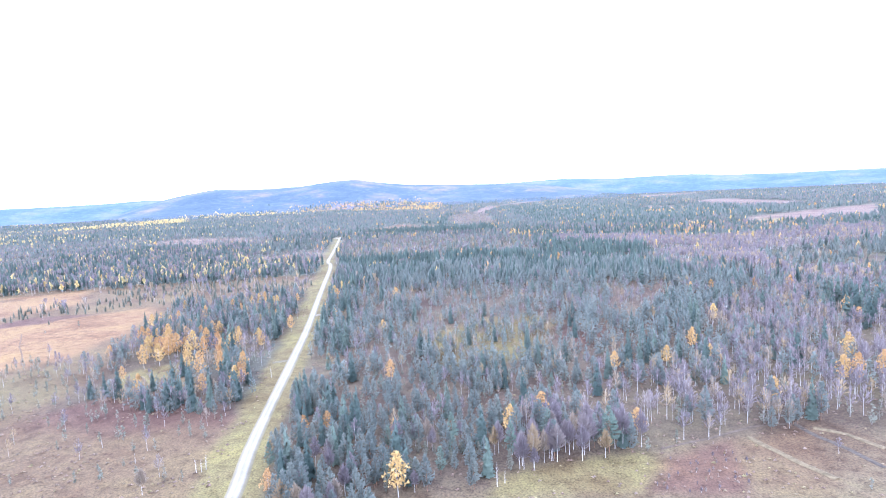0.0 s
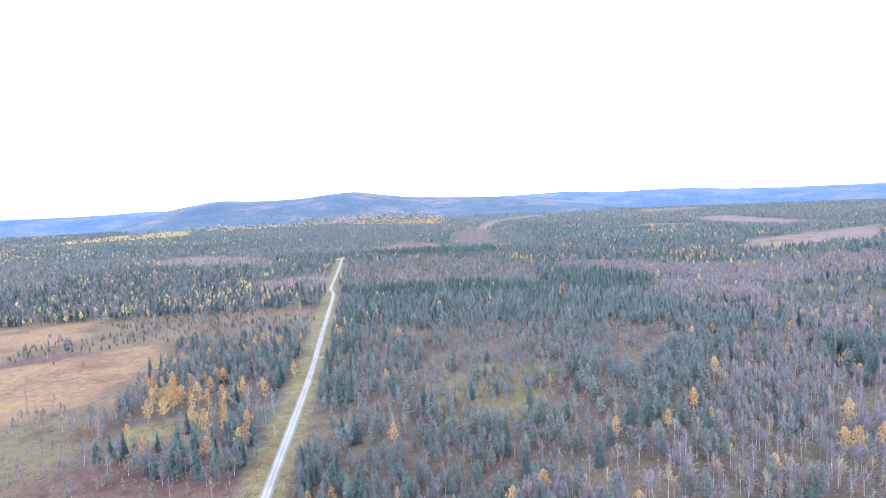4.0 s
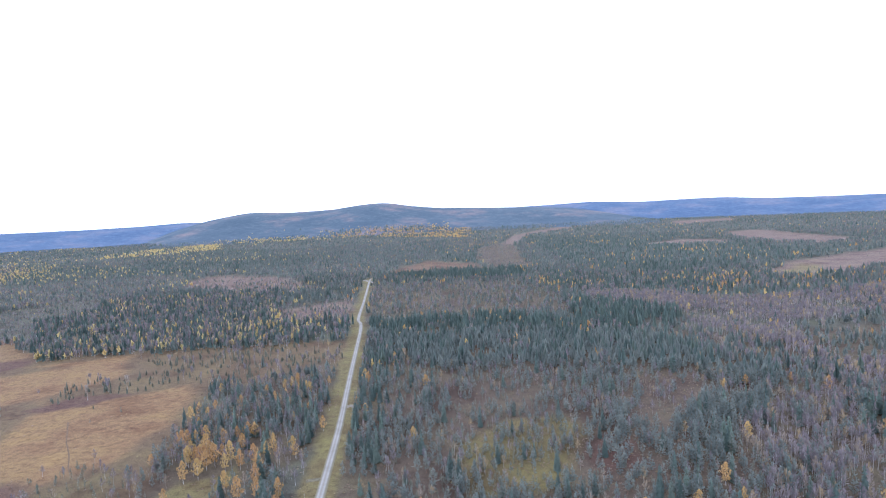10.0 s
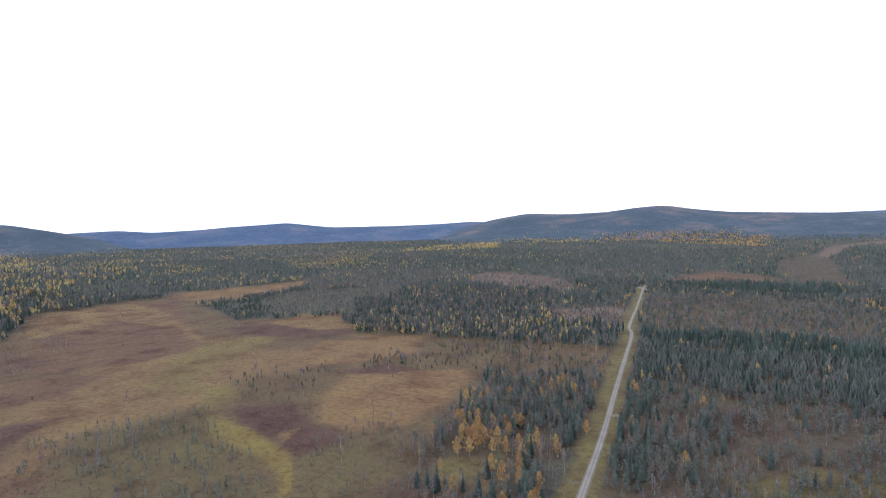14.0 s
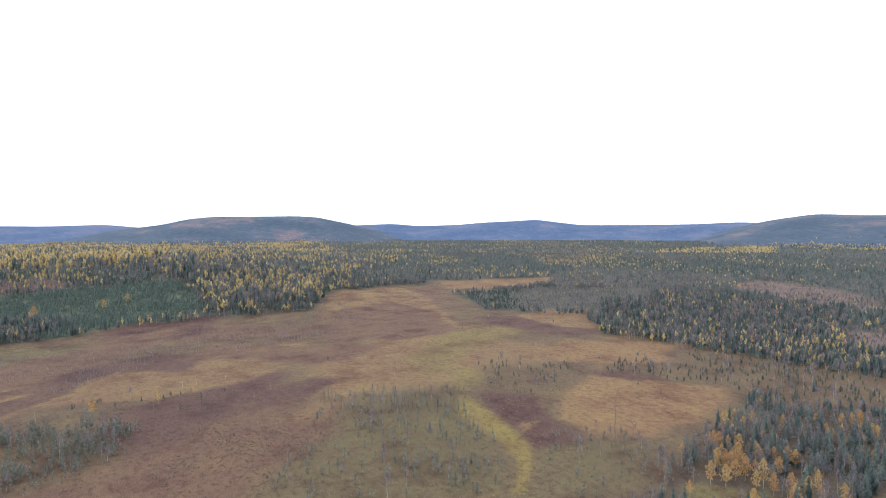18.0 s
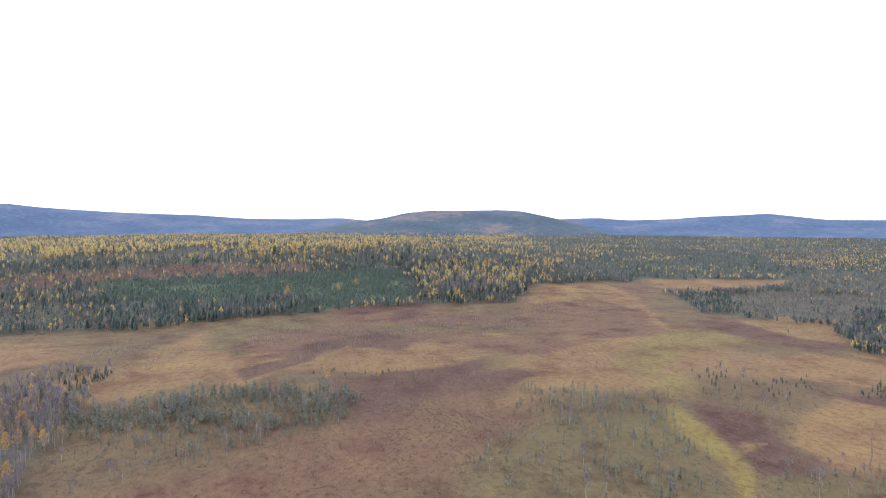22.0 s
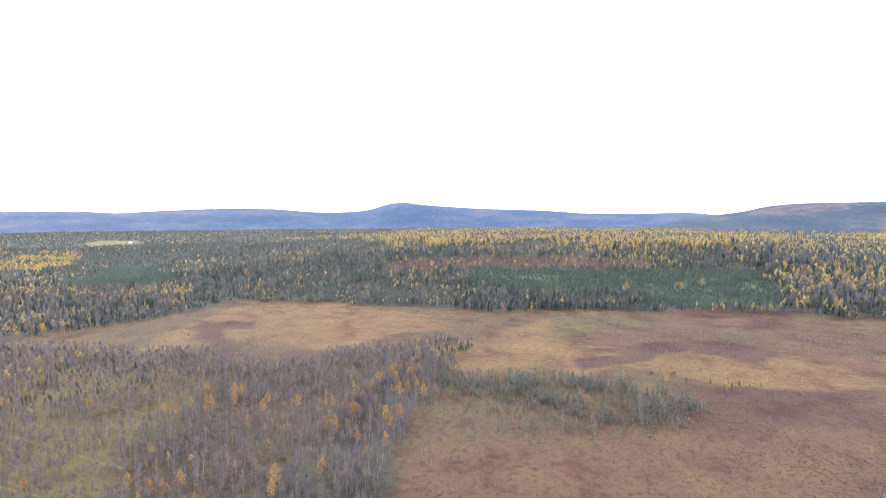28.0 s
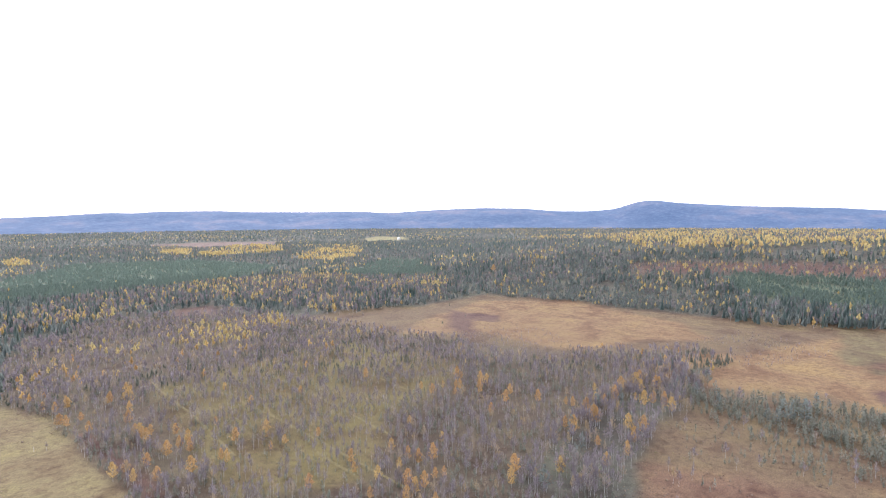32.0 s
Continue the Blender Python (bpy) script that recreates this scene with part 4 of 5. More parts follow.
road = road_strip()


# ---- trees ----
def trunk_shape(sides, radius, top, lean, rg):
    """A tapered, slightly bent trunk."""
    out, faces = [], []
    rings = ((0, 1.0), (0.45 * top, 0.62), (top, 0.12)) if sides > 3 else ((0, 1.0), (top, 0.2))
    for z, s in rings:
        for j in range(sides):
            a = 2 * math.pi * j / sides
            out.append((math.cos(a) * radius * s + lean[0] * z * z, math.sin(a) * radius * s + lean[1] * z * z, z))
    for k in range(len(rings) - 1):
        for j in range(sides):
            a, b = k * sides + j, k * sides + (j + 1) % sides
            faces += [(a, b, b + sides), (a, b + sides, a + sides)]
    if sides > 3:
        for k in range(8):
            z, a = top * (0.28 + 0.07 * k), 2.4 * k + rg.random()
            c, s, ln, w = math.cos(a), math.sin(a), 0.10 + 0.05 * rg.random() - 0.008 * k, radius * 0.35
            bx, by, n0 = lean[0] * z * z, lean[1] * z * z, len(out)
            up = 0.05 + 0.05 * rg.random()
            out += [(bx - s * w, by + c * w, z), (bx + s * w, by - c * w, z), (bx, by, z + 2 * w), (bx + c * ln, by + s * ln, z + up)]
            faces += [(n0, n0 + 1, n0 + 3), (n0 + 1, n0 + 2, n0 + 3), (n0 + 2, n0, n0 + 3)]
    return np.array(out), np.array(faces)


# half width of a crown of height 1 at the height z
GIRTH = {
    "spruce": lambda z: 0.128 * (1 - z) ** 0.8 + 0.010,
    "pine": lambda z: 0.285 * max(0.0, 1 - z) ** 0.85 * min(1.0, max(0.0, (z - 0.16) / 0.22)) + 0.012,
    "bogpine": lambda z: 0.215 * max(0.0, 1 - z) ** 0.75 * min(1.0, max(0.0, (z - 0.10) / 0.2)) + 0.012,
    "bare": lambda z: 0.185 * math.sin(math.pi * min(1.0, max(0.0, (z - 0.26) / 0.76)) ** 0.8) + 0.010,
    "gold": lambda z: 0.205 * math.sin(math.pi * min(1.0, max(0.0, (z - 0.20) / 0.82)) ** 0.72) + 0.010,
}
FOOT = {"spruce": 0.05, "pine": 0.20, "bogpine": 0.14, "bare": 0.32, "gold": 0.24}


def crown_shape(kind, count, rg):
    """A crown of height 1 out of many small blades: needle fans, leaf clumps or twigs."""
    girth, foot, tri = GIRTH[kind], FOOT[kind], []
    if count <= 14:
        # far trees: a few tall ragged blades round the stem
        for k in range(count):
            a = math.pi * (k + 0.6 * rg.random()) / count * (1 if k < 3 else 2)
            c, s = math.cos(a), math.sin(a)
            if kind in ("spruce", "pine", "bogpine"):
                top = 1.0 if k == 0 else 0.55 + 0.42 * rg.random()
                low = foot if k == 0 else max(foot, top - 0.35 - 0.25 * rg.random())
                w = girth(max(low, foot + 0.12)) * (0.9 + 0.5 * rg.random()) * {"spruce": 0.9, "pine": 0.72, "bogpine": 0.6}[kind]
                o = (rg.random() - 0.5) * 0.03
                tri.append(((o * c, o * s, top), (-w * c, -w * s, low + 0.08 * rg.random()), (w * c, w * s, low)))
            elif kind == "bare":
                z0 = foot + 0.40 * rg.random()
                z1 = min(1.0, z0 + 0.28 + 0.3 * rg.random())
                R, w = girth((z0 + z1) / 2) * (0.4 + 0.7 * rg.random()), 0.016 * (22 / count) ** 0.5 + 0.011 * rg.random()
                tri.append(((0.25 * R * c, 0.25 * R * s, z0), (R * c - w * s, R * s + w * c, z1), (R * c + w * s, R * s - w * c, z1 - 0.05)))
            else:
                z0 = foot + (0.10 if k == 0 else 0.45 * rg.random())
                z1 = min(1.0, z0 + 0.35 + 0.35 * rg.random())
                w = girth((z0 + z1) / 2) * (1.0 + 0.4 * rg.random())
                tri.append(((-0.5 * w * c, -0.5 * w * s, z0), (w * c, w * s, (z0 + z1) / 2), (-0.35 * w * c, -0.35 * w * s, z1)))
        return np.array(tri)
    big = (300 / count) ** 0.5
    for k in range(count):
        a = rg.random() * 6.2832
        c, s = math.cos(a), math.sin(a)
        if kind == "spruce":
            z = foot + (0.98 - foot) * (1 - math.sqrt(rg.random()))
            R = girth(z) * (0.75 + 0.45 * rg.random())
            w, d = (0.26 + 0.2 * rg.random()) * min(big, 1.9), 0.045 * min(big, 1.8)
            tri.append(((0.1 * R * c, 0.1 * R * s, z + d), (R * math.cos(a - w), R * math.sin(a - w), z - d * rg.random()), (R * math.cos(a + w), R * math.sin(a + w), z - d * rg.random())))
        elif kind == "bare":
            z = foot + (0.80 - foot) * rg.random()
            up = 0.07 + 0.15 * rg.random()
            R = girth(min(1.0, z + up)) * (0.35 + 0.75 * rg.random())
            w = (0.0040 + 0.0045 * rg.random()) * min(big, 2.2)
            i = R * 0.45 * rg.random()
            tri.append(((c * i, s * i, z), (c * R - s * w, s * R + c * w, z + up), (c * R + s * w, s * R - c * w, z + up * (0.75 + 0.25 * rg.random()))))
        elif kind != "gold" and rg.random() < 0.55:
            z = foot + (0.95 - foot) * rg.random() ** 1.2
            R = girth(z) * (0.55 + 0.6 * rg.random())
            w, up, i = (0.010 + 0.010 * rg.random()) * big, 0.02 + 0.07 * rg.random(), R * 0.3 * rg.random()
            tri.append(((c * i, s * i, z), (c * R - s * w, s * R + c * w, z + up), (c * R + s * w, s * R - c * w, z + up * rg.random())))
        else:
            z = foot + (0.97 - foot) * rg.random() ** (0.95 if kind == "gold" else 1.25)
            R = girth(z) * (0.30 + 0.80 * math.sqrt(rg.random())) * (0.8 + 0.35 * math.sin(3 * a + 17 * z))
            size = {"pine": 0.026, "bogpine": 0.034, "gold": 0.038}[kind] * min(big, 2.1) * (0.6 + 0.7 * rg.random())
            v = rg.normal(size=(3, 3))
            v -= v.mean(0)
            v /= np.linalg.norm(v, axis=1)[:, None]
            v[:, 2] *= 1.3
            tri.append(np.array((R * c, R * s, z)) + v * size)
    return np.array(tri)


def tree_shapes(kind, blades, sides, variants, seed):
    out = []
    for k in range(variants):
        rg = np.random.default_rng(seed + k)
        t = crown_shape(kind, blades, rg)
        rad = {"spruce": 0.010, "pine": 0.010, "bogpine": 0.012, "bare": 0.0062, "gold": 0.0085}[kind]
        lean = rg.normal(size=2) * 0.03
        out.append((t, trunk_shape(sides, rad, 0.93, lean, rg) if sides else None))
    return out


KINDS = ("spruce", "pine", "bogpine", "bare", "gold")
TALL = {"spruce": (7.0, 14.0), "pine": (5.4, 10.4), "bogpine": (2.2, 5.8), "bare": (5.2, 9.8), "gold": (5.6, 10.2)}
DEFAULT_STAND = (45, 300, 0, 75, 26)


def sow(r0, r1, share, a0=-47.0, a1=183.0):
    """Places, kinds and heights of the trees between two distances from the middle of the plan."""
    full = 1500.0
    count = int(0.5 * (r1 * r1 - r0 * r0) * radians(a1 - a0) / 1e4 * full * share)
    r = np.sqrt(rng.uniform(r0 * r0, r1 * r1, count))
    a = np.radians(rng.uniform(a0, a1, count))
    x, y = -np.sin(a) * r, np.cos(a) * r
    wide = 1.0 + r * 0.008
    wx, wy = x + wide * 2 * rough(x, y, 26, 11), y + wide * 2 * rough(x, y, 26, 21)
    dens = np.tile(np.array(DEFAULT_STAND, float), (count, 1))
    patch = rough(x, y, 170, 61)
    dens[:, 4] *= np.clip(1 + 4.5 * patch, 0.1, 4)
    dens[:, 3] *= np.clip(1 - 3 * rough(x, y, 230, 71), 0.1, 3)
    dens[:, 0] *= np.clip(1 + 2 * rough(x, y, 200, 81), 0.3, 2)
    az = np.degrees(a)
    # few golden birches north and east, many to the west
    dens[:, 4] *= np.interp(az, (-47, 8, 30, 50), (0.22, 0.3, 0.7, 1.0))
    up = rise(x, y)
    slope = (up > 12) & (r > 2000)
    tall = np.full(count, 1.0)
    for name, per, h, outline in STANDS:
        lo, hi = outline.min(0), outline.max(0)
        s = np.where((wx > lo[0]) & (wx < hi[0]) & (wy > lo[1]) & (wy < hi[1]))[0]
        if len(s):
            s = s[inward(outline, wx[s], wy[s]) > 0]
            dens[s], tall[s] = per, h
    dens[:, 4] *= np.clip(1 + 3.0 * rough(x, y, 90, 131), 0.15, 3.2)
    gap = rough(x, y, 140, 141)
    open_wood = (tall > 1.38) & (gap > 0.28)
    dens[open_wood] *= 0.35
    tall = np.where(tall > 1.38, tall * np.clip(1 + 0.55 * rough(x, y, 210, 151), 0.6, 1.3), tall)
    clump = np.clip(1 + 1.5 * rough(x, y, 24, 91), 0.15, 2.0)
    dens *= clump[:, None]
    d = from_road(x, y)
    d = np.where(d < 0, -d, d * 1.5)
    dens[d < 6.5] = 0
    dens[(d >= 6.5) & (d < 10)] *= 0.10
    dens[slope] = 0
    birches = slope & (az > 2) & (az < 22.5) & (up < 42)
    dens[birches] = np.array((90, 60, 0, 0, 230)) * np.clip(1 + 3 * rough(x, y, 260, 161), 0, 2.5)[birches][:, None] * np.clip((44 - up[birches]) / 25, 0, 1)[:, None]
    total = np.cumsum(dens, 1) / full
    u = rng.random(count)
    kind = (u[:, None] > total).sum(1)
    keep = kind < 5
    # young planted trees are all of one fresh green
    tone = rng.random(count)
    tone = np.where((tall > 0.93) & (tall < 0.947), 0.94 + 0.06 * tone, np.where(kind < 2, 0.85 * tone, tone))
    tall = np.where((tall > 0.93) & (tall < 0.947), 0.62, tall)
    return x[keep], y[keep], kind[keep], tall[keep], tone[keep]


def heights(kind, tall, count):
    lo, hi = TALL[kind]
    return (lo + (hi - lo) * rng.beta(2.2, 2.2, count)) * tall


def mesh_of(name, V, F, mats, index, tint=None):
    me = bpy.data.meshes.new(name)
    me.vertices.add(len(V))
    me.vertices.foreach_set("co", V.astype(np.float32).ravel())
    me.loops.add(len(F) * 3)
    me.loops.foreach_set("vertex_index", F.astype(np.int32).ravel())
    me.polygons.add(len(F))
    me.polygons.foreach_set("loop_start", np.arange(0, len(F) * 3, 3, dtype=np.int32))
    for m in mats:
        me.materials.append(m)
    me.polygons.foreach_set("material_index", index.astype(np.int32))
    if tint is not None:
        at = me.attributes.new("tint", "FLOAT", "POINT")
        at.data.foreach_set("value", tint.astype(np.float32))
    me.update(calc_edges=True)
    return me


def woods(name, kind, x, y, h, tone, shapes, label, fat=1.0):
    """All trees of one kind in one belt, joined."""
    VV, FF, II, TT, base = [], [], [], [], 0
    z = rise(x, y)
    # the birches far out to the west are more yellow than orange
    tone = np.clip(np.where((np.hypot(x, y) > 420) & (x < -0.25 * y), 0.42 + 0.55 * tone ** 0.6, 0.72 * tone) if kind == "gold" else tone, 0.01, 1)
    turn, which, girth = rng.uniform(0, 6.283, len(x)), rng.integers(0, len(shapes), len(x)), fat * (0.8 if kind == "gold" and fat > 1 else 1.0) * rng.uniform(0.8, 1.25, len(x))
    for k, (tri, trunk) in enumerate(shapes):
        s = np.where(which == k)[0]
        if not len(s):
            continue
        v, f = tri.reshape(-1, 3), np.arange(len(tri) * 3).reshape(-1, 3)
        idx = np.zeros(len(f), int)
        if trunk is not None:
            f = np.concatenate([f, trunk[1] + len(v)])
            v = np.concatenate([v, trunk[0]])
            idx = np.concatenate([idx, np.ones(len(trunk[1]), int)])
        c, si = np.cos(turn[s])[:, None], np.sin(turn[s])[:, None]
        g = (h[s] * girth[s])[:, None]
        px = x[s][:, None] + (v[None, :, 0] * c - v[None, :, 1] * si) * g
        py = y[s][:, None] + (v[None, :, 0] * si + v[None, :, 1] * c) * g
        pz = z[s][:, None] - 0.08 + v[None, :, 2] * h[s][:, None]
        VV.append(np.stack([px, py, pz], -1).reshape(-1, 3))
        FF.append((f[None] + (np.arange(len(s)) * len(v))[:, None, None]).reshape(-1, 3) + base)
        II.append(np.tile(idx, len(s)))
        TT.append(np.repeat(tone[s], len(v)))
        base += len(s) * len(v)
    if not VV:
        return
    me = mesh_of(name, np.concatenate(VV), np.concatenate(FF), [MAT[kind], BARK[kind]], np.concatenate(II), np.concatenate(TT))
    tagged(new(name, me), label, "forest", kind="stuff")


NAME = {"spruce": "spruce", "pine": "pine", "bogpine": "bog_pine", "bare": "bare_birch", "gold": "golden_birch"}
WORDS = {"spruce": "slender dark green spruce on the forest floor", "pine": "grey-green pine with an open crown",
         "bogpine": "stunted grey-green pine standing on the open mire", "bare": "leafless birch with white trunk and purple-brown twigs",
         "gold": "birch with white trunk and golden autumn leaves"}


def thing_trees(kind, x, y, h):
    """The nearest trees, each a thing with its trunk and crown."""
    made = []
    for tri, trunk in tree_shapes(kind, {"spruce": 260, "pine": 320, "bogpine": 180, "bare": 380, "gold": 360}[kind], 5, 5, 100):
        root = tagged(new(NAME[kind]), WORDS[kind], "tree", group=NAME[kind].replace("_", " ") + " trees")
        t = new("trunk", mesh_of("trunk", trunk[0], trunk[1], [BARK[kind]], np.zeros(len(trunk[1]))))
        c = new("crown", mesh_of("crown", tri.reshape(-1, 3), np.arange(len(tri) * 3).reshape(-1, 3), [MAT[kind]], np.zeros(len(tri))))
        t.parent = c.parent = root
        made.append(root)
    z, first = land(x, y), []
    for k in range(len(x)):
        g = h[k] * rng.uniform(0.85, 1.2)
        m = Matrix.LocRotScale((x[k], y[k], z[k] - 0.06), Euler((0, 0, rng.uniform(0, 6.283))), (g, g, h[k]))
        if k >= len(made):
            copy_thing(made[k % len(made)], m)
        else:
            first.append((made[k], m))
    for root, m in first:
        root.matrix_basis = m


# golden birches that stand out
GOLDEN = (
    (-11.5, 99.2, 9.3), (81.8, 181.0, 8.3), (67.3, 166.9, 6.7), (82.2, 169.7, 5.7), (49.6, 162.3, 7.2), (21.3, 128.9, 8.3),
    (12.7, 121.7, 8.3), (-13.9, 121.9, 6.2), (41.4, 120.3, 6.7), (109.4, 143.5, 9.3), (121.1, 162.9, 9.3), (80.8, 134.0, 7.2),
    (106.7, 145.0, 8.3), (-27.1, 225.4, 6.2), (-36.8, 129.7, 5.2), (-18.6, 165.1, 7.2), (-36.6, 101.3, 6.2), (-51.5, 349.8, 7.2),
    (-109.2, 191.8, 9.1), (-105.3, 195.1, 8.6), (-105.6, 202.5, 8.6), (-103.6, 205.4, 9.6), (-98.0, 207.2, 10.0), (-92.0, 202.1, 8.6),
    (-88.1, 206.0, 9.1), (-84.0, 216.8, 8.6), (-82.7, 177.8, 9.6), (-90.1, 184.3, 8.6), (-108.8, 177.9, 5.7), (-69.0, 237.7, 7.6),
    (-105.3, 278.2, 6.6), (-93.6, 295.2, 6.6), (-131.8, 266.6, 6.6), (-62.7, 307.5, 8.6), (-48.6, 333.2, 7.2), (-217.0, -200.8, 9.6),
    (-207.2, -192.1, 8.8), (-205.8, -173.3, 7.9), (-218.0, -162.6, 7.9), (-225.4, -151.1, 5.3), (-254.2, -152.8, 5.3), (-217.2, -113.9, 8.8),
    (-205.7, -105.4, 8.8), (-192.5, -101.2, 7.9), (-150.8, -122.8, 8.8), (-143.3, -118.0, 7.9), (-127.7, -140.0, 5.3), (-130.9, -138.7, 5.3),
    (-153.3, -184.7, 5.3), (-103.2, -145.2, 5.3), (-190.2, -219.3, 5.3), (-196.6, -199.8, 5.3), (-255.3, -130.2, 5.3), (-193.8, -114.7, 5.3),
    (-635.6, -32.9, 14.0), (-656.5, 23.7, 11.0), (-680.6, 46.4, 11.0), (-324.3, 5.2, 8.3), (-581.3, -512.4, 14.0),
)


def plant():
    x, y, kind, tall, tone = sow(30, 330, 1.0)
    for gx, gy, gh in GOLDEN:
        clash = np.hypot(x - gx, y - gy) < 2.5
        kind[clash] = 9
    for k, name in enumerate(KINDS):
        s = np.where(kind == k)[0]
        s = s[np.argsort(np.hypot(x[s], y[s]))]
        h = heights(name, tall[s], len(s))
        if name == "gold":
            g = np.array(GOLDEN)
            thing_trees(name, np.r_[g[:, 0], x[s[:300 - len(g)]]], np.r_[g[:, 1], y[s[:300 - len(g)]]], np.r_[g[:, 2], h[:300 - len(g)]])
            s, h = s[300 - len(g):], h[300 - len(g):]
            woods("near_golden_birch_wood", name, x[s], y[s], h, tone[s], tree_shapes(name, 80, 3, 6, 200), WORDS[name] + ", many together")
            continue
        thing_trees(name, x[s[:300]], y[s[:300]], h[:300])
        s, h = s[300:], h[300:]
        woods("near_" + NAME[name] + "_wood", name, x[s], y[s], h, tone[s], tree_shapes(name, {"spruce": 70, "pine": 82, "bogpine": 44, "bare": 48, "gold": 90}[name], 3, 6, 200), WORDS[name] + ", many together")
    for r0, r1, share, blades, sides, fat, belt in ((330, 900, 0.85, 7, 0, 1.1, "middle_"), (900, 1900, 0.42, 4, 0, 1.3, "far_"), (1900, 3500, 0.115, 3, 0, 1.6, "distant_")):
        x, y, kind, tall, tone = sow(r0, r1, share)
        for k, name in enumerate(KINDS):
            s = np.where(kind == k)[0]
            trunks = 3 if (r0 < 400 and name in ("bare", "gold")) else 0
            woods(belt + NAME[name] + "_wood", name, x[s], y[s], heights(name, tall[s], len(s)), tone[s], tree_shapes(name, 11 if r0 < 400 and name == "bogpine" else blades + (2 if trunks and name == "bare" else 0), trunks, 6, 300), WORDS[name] + ", many together", fat)
    x, y, kind, tall, tone = sow(60, 1500, 0.04, 183, 313)
    for k, name in enumerate(KINDS):
        s = np.where(kind == k)[0]
        woods("rear_" + NAME[name] + "_wood", name, x[s], y[s], heights(name, tall[s], len(s)), tone[s], tree_shapes(name, 5, 0, 4, 400), WORDS[name] + ", many together", 1.5)


plant()


# ---- dwarf shrubs and tussocks on the mire ----
def shrubs():
    tones = ((0, (0.150, 0.105, 0.080)), (0.4, (0.178, 0.126, 0.095)), (0.7, (0.190, 0.146, 0.112)), (0.9, (0.19, 0.150, 0.085)), (1, (0.21, 0.18, 0.09)))
    mat = foliage("dwarf_shrub_twigs", tones, 0.35, 0.1)
    count = 150000
    r = np.sqrt(rng.uniform(34 ** 2, 340 ** 2, count))
    a = np.radians(rng.uniform(-47, 183, count))
    x, y = -np.sin(a) * r, np.cos(a) * r
    keep = (rng.random(count) < np.clip(0.10 + 0.5 * rough(x, y, 15, 101) + 0.6 * rough(x, y, 60, 111), 0.04, 1)) & (np.abs(from_road(x, y)) > 4)
    for name, c, soft, outline in COVERS:
        if name in ("lawn_a", "lawn_b", "pale_field", "moss_head", "moss_stream"):
            keep &= (inward(outline, x, y) < 0) | (rng.random(count) < 0.08)
    x, y = x[keep], y[keep]
    k = len(x)
    z = land(x, y)
    wide, tall, turn = rng.uniform(0.25, 0.7, k), rng.uniform(0.2, 0.6, k), rng.uniform(0, 6.283, k)
    V = []
    for j in range(3):
        b = turn + j * 2.094
        up = tall * rng.uniform(0.6, 1.0, k)
        V.append(np.stack([np.stack([x - 0.5 * wide * np.cos(b), y - 0.5 * wide * np.sin(b), z - 0.05], -1),
                           np.stack([x + wide * np.cos(b + 0.6), y + wide * np.sin(b + 0.6), z + 0.25 * up], -1),
                           np.stack([x + 0.4 * wide * np.cos(b + 1.5), y + 0.4 * wide * np.sin(b + 1.5), z + up], -1)], 1))
    V = np.stack(V, 1).reshape(-1, 3)
    me = mesh_of("dwarf_shrubs", V, np.arange(len(V)).reshape(-1, 3), [mat], np.zeros(len(V) // 3), np.repeat(rng.uniform(0.01, 1, k), 9))
    tagged(new("dwarf_shrubs", me), "low brown and rust dwarf shrubs over the mire", "shrubs", kind="stuff")


shrubs()


# ---- ditches, trails and turnouts ----
def strip(name, line, width, lift, colour, label):
    m, n, l, b = material(name + "_surface", 0.95)
    geo = n.new("ShaderNodeNewGeometry")
    f = noise_node(n, l, 0.8, 5.0, geo.outputs["Position"], 0.7)
    l.new(mix_node(n, l, 0.9, colour, ramp_node(n, l, f, ((0.35, (0.55, 0.55, 0.55)), (0.65, (1.3, 1.3, 1.3)))), "MULTIPLY"), b.inputs["Base Color"])
    p = [np.array(q, float) for q in line]
    pts = []
    for a, c in zip(p[:-1], p[1:]):
        k = max(2, int(np.linalg.norm(c - a) / 3))
        pts += [a + (c - a) * j / k for j in range(k)]
    pts = np.array(pts + [p[-1]])
    t = np.gradient(pts, axis=0)
    t /= np.linalg.norm(t, axis=1)[:, None]
    side = np.c_[t[:, 1], -t[:, 0]]
    sway = value_noise(pts[:, 0] * 1.0, pts[:, 1] * 1.0, 7, 121)[:, None] * width * 0.6
    cols = np.array((-0.5, -0.22, 0.22, 0.5)) * width
    rise = np.array((0.0, lift, lift, 0.0))
    P = pts[:, None] + side[:, None] * (cols[None, :, None] + sway[:, :, None])
    Z = land(P[..., 0].ravel(), P[..., 1].ravel()).reshape(P.shape[:2]) + 0.05 + rise
    q = (np.arange(len(pts) - 1)[:, None] * 4 + np.arange(3)[None]).ravel()
    me = bpy.data.meshes.new(name)
    me.from_pydata(np.c_[P.reshape(-1, 2), Z.ravel()].tolist(), [], np.stack([q, q + 1, q + 5, q + 4], -1).tolist())
    me.materials.append(m)
    return tagged(new(name, me), label, name.replace("_", " "), kind="structure")


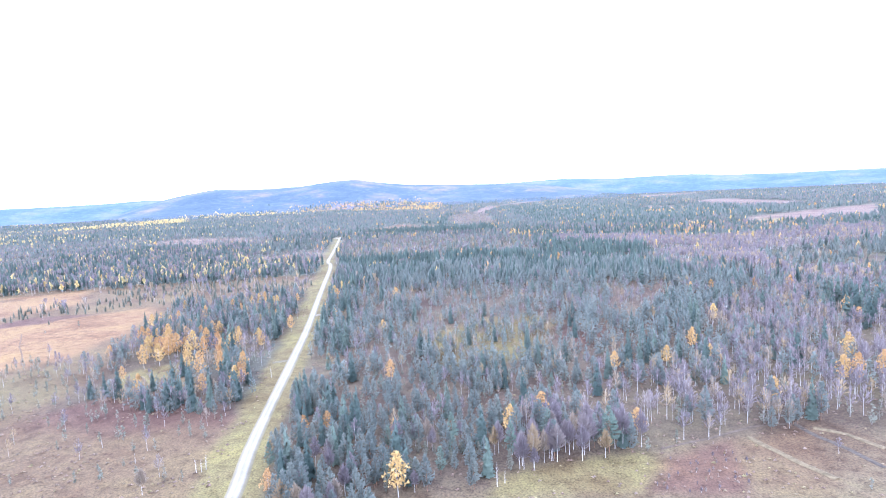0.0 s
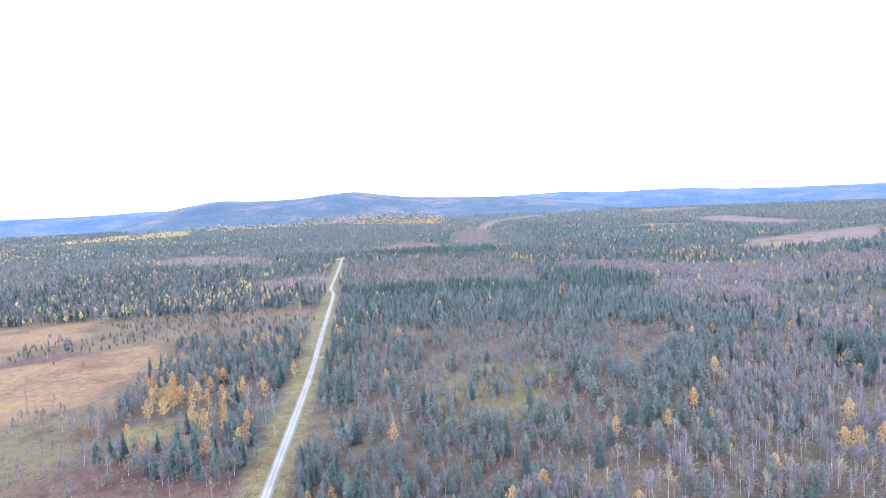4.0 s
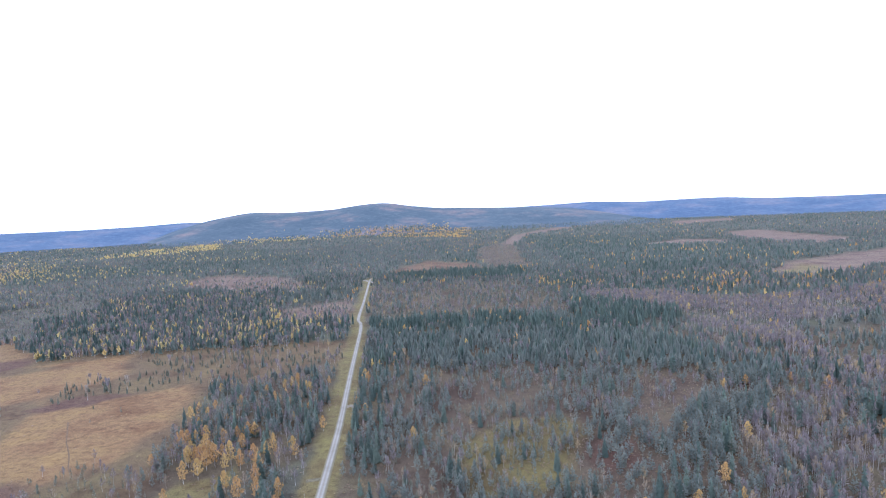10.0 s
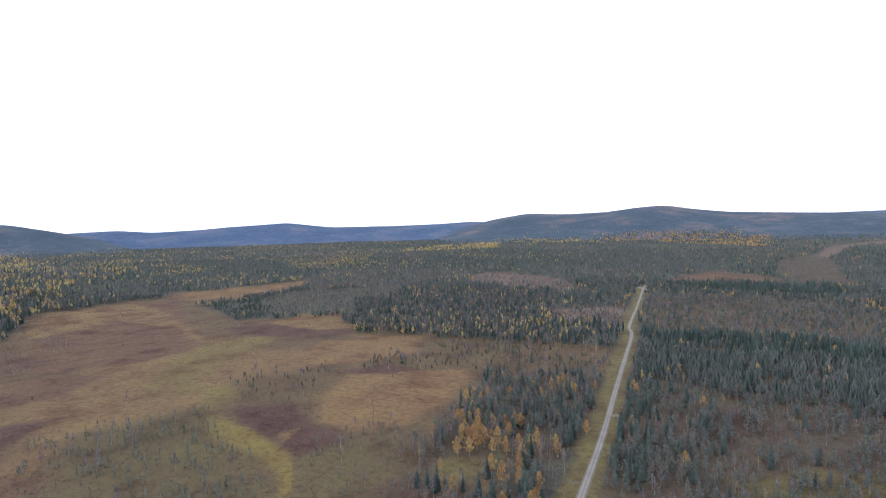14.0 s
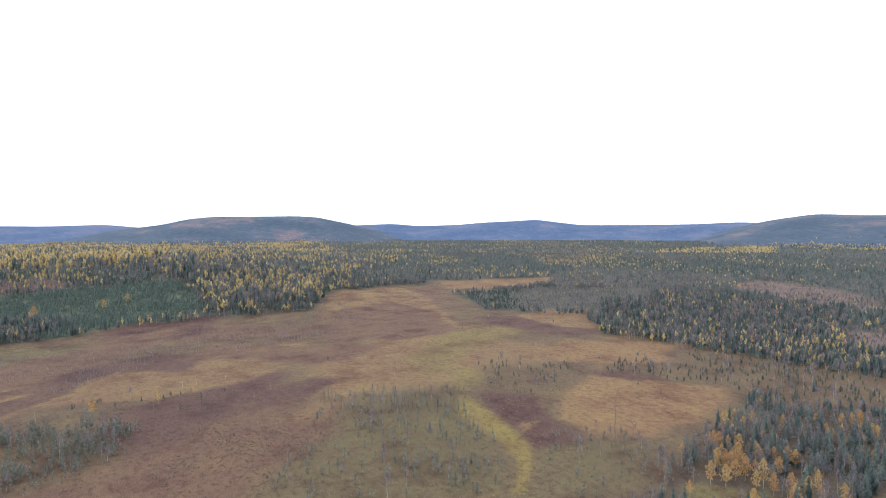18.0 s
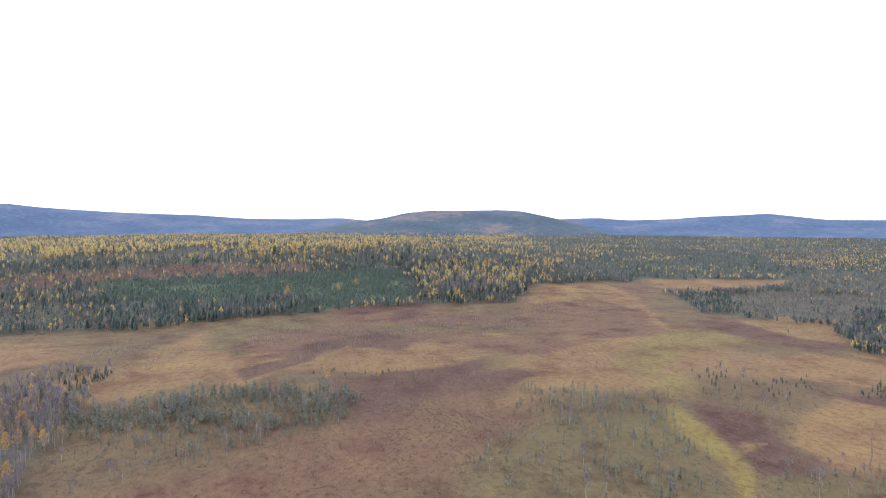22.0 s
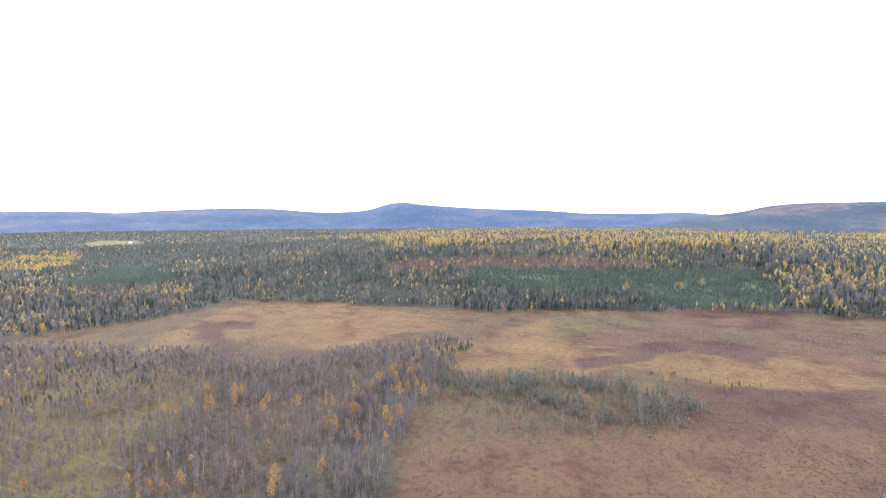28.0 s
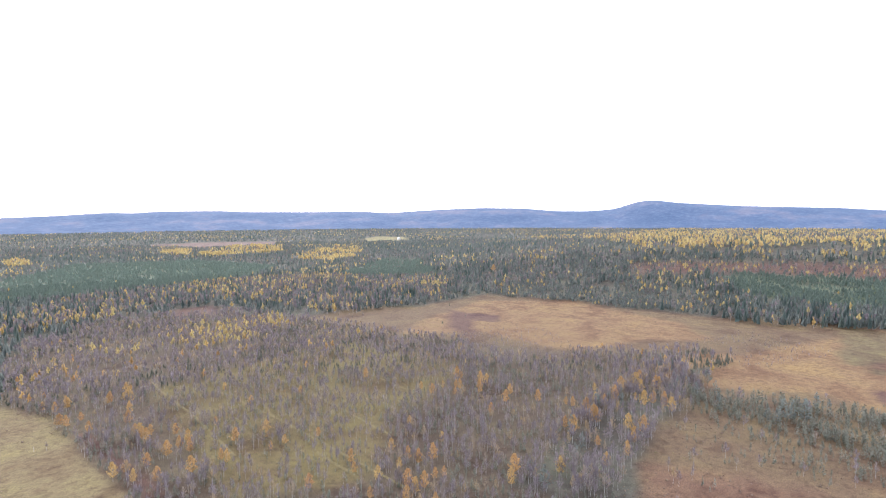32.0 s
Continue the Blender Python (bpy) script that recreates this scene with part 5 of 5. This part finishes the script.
strip("ditch", ((78.5, 121.9), (78.8, 115.3), (80.9, 108.9), (82.3, 101.0)), 1.3, 0.02, (0.07, 0.056, 0.044), "narrow dark peat ditch along the clearing")
strip("ditch", ((43.7, 112.8), (56.8, 117.0), (67.8, 121.0), (78.9, 122.5)), 0.8, 0.02, (0.09, 0.068, 0.05), "narrow dark peat ditch at the wood edge")
strip("bank", ((64.4, 116.2), (67.7, 106.7), (70.3, 97.6)), 1.6, 0.18, (0.124, 0.096, 0.055), "low pale grassy bank beside the ditch")
strip("bank", ((80.8, 119.2), (85.5, 115.1), (88.1, 108.1)), 1.6, 0.18, (0.122, 0.094, 0.055), "low pale grassy bank beside the ditch")
strip("trail", ((-204.0, 259.3), (-184.8, 232.6), (-173.8, 219.7), (-162.5, 204.1)), 0.5, 0.02, (0.112, 0.074, 0.046), "faint worn trail over the orange mire")
strip("turnout", ((-56.3, 192.8), (-61.1, 192.4), (-63.4, 191.8)), 2.4, 0.06, (0.122, 0.104, 0.068), "small gravel turnout beside the road")
strip("turnout", ((-66.2, 266.6), (-63.4, 269.5), (-60.7, 267.5)), 3.2, 0.06, (0.17, 0.148, 0.118), "small gravel turnout beside the road")
strip("turnout", ((-160.1, 818.9), (-148.1, 799.3), (-137.5, 780.9)), 7.0, 0.06, (0.22, 0.195, 0.165), "gravel turning place at the road end")
strip("trail", ((-89.1, -333.9), (-88.4, -264.8), (-84.4, -209.9)), 1.3, 0.02, (0.150, 0.120, 0.055), "straight pale grassy line through the birch wood")
strip("trail", ((-110.6, -299.1), (-115.3, -241.7), (-116.4, -184.7), (-117.1, -143.0)), 1.3, 0.02, (0.150, 0.120, 0.055), "straight pale grassy line through the birch wood")
strip("trail", ((-182.5, -361.7), (-190.7, -300.7), (-185.7, -225.9)), 1.3, 0.02, (0.150, 0.120, 0.055), "straight pale grassy line through the birch wood")
strip("trail", ((-143.0, -329.2), (-145.6, -252.0), (-141.5, -183.9)), 1.3, 0.02, (0.150, 0.120, 0.055), "straight pale grassy line through the birch wood")
strip("trail", ((-109.8, -191.0), (-109.4, -159.0)), 1.3, 0.02, (0.150, 0.120, 0.055), "straight pale grassy line through the birch wood")


# ---- dead standing birches ----
def snag(x, y, tall, seed):
    rg = np.random.default_rng(seed)
    root = tagged(new("dead_birch"), "bare white trunk of a dead birch standing alone", "tree", group="dead birches")
    v, f = trunk_shape(6, 0.016, 1.0, rg.normal(size=2) * 0.05, rg)
    t = new("trunk", mesh_of("trunk", v, f, [BARK["gold"]], np.zeros(len(f))))
    t.parent = root
    root.matrix_basis = Matrix.LocRotScale((x, y, float(land(np.array([x]), np.array([y]))[0]) - 0.05), Euler((0, 0, rg.uniform(0, 6))), (tall, tall, tall))


for k, (x, y, tall) in enumerate(((-58.8, 175.4, 4), (-55.8, 112.9, 3.5), (-54.8, 113.2, 3), (-54.2, 114.1, 4), (-85.0, 127.8, 2.5), (-72.0, 118.7, 2.5), (7.4, 101.2, 5), (9.0, 102.2, 3), (-348.9, 50.6, 4), (-351.5, 58.5, 3.5), (-353.1, 75.7, 4), (-27.6, -270.5, 3))):
    snag(x, y, tall, 500 + k)


# ---- farmhouse beyond the hayfield ----
def farmhouse(x, y, yaw):
    root = tagged(new("farmhouse"), "long white farmhouse with grey roof beside a hayfield", "house")
    wall_m, n, l, b = material("white_boards", 0.7)
    g = n.new("ShaderNodeNewGeometry")
    l.new(ramp_node(n, l, noise_node(n, l, 0.8, 4.0, g.outputs["Position"]), ((0.3, (0.66, 0.66, 0.64)), (0.7, (0.80, 0.80, 0.78)))), b.inputs["Base Color"])
    roof_m, n, l, b = material("grey_sheet_roof", 0.5)
    g = n.new("ShaderNodeNewGeometry")
    l.new(ramp_node(n, l, noise_node(n, l, 0.8, 4.0, g.outputs["Position"]), ((0.3, (0.40, 0.41, 0.43)), (0.7, (0.52, 0.53, 0.55)))), b.inputs["Base Color"])
    a, c, h, r = 10.0, 4.5, 5.0, 8.0
    me = bpy.data.meshes.new("wall")
    me.from_pydata([(-a, -c, 0), (a, -c, 0), (a, c, 0), (-a, c, 0), (-a, -c, h), (a, -c, h), (a, c, h), (-a, c, h), (-a, 0, r - 0.1), (a, 0, r - 0.1)], [],
                   [(0, 1, 5, 4), (2, 3, 7, 6), (1, 2, 6, 9, 5), (3, 0, 4, 8, 7)])
    me.materials.append(wall_m)
    new("wall", me).parent = root
    for s in (-1, 1):
        me = bpy.data.meshes.new("roof")
        o = 0.6
        top, low = [(-a - o, 0, r), (a + o, 0, r)], [(a + o, s * (c + o), h - 0.4), (-a - o, s * (c + o), h - 0.4)]
        v = top + low
        v += [(p[0], p[1], p[2] + 0.18) for p in v]
        me.from_pydata(v, [], [(0, 1, 2, 3), (4, 5, 6, 7), (0, 1, 5, 4), (1, 2, 6, 5), (2, 3, 7, 6), (3, 0, 4, 7)])
        me.materials.append(roof_m)
        new("roof", me).parent = root
    root.matrix_basis = Matrix.LocRotScale((x, y, float(land(np.array([x]), np.array([y]))[0])), Euler((0, 0, radians(yaw))), None)


farmhouse(-1293.8, -1612.4, 62)
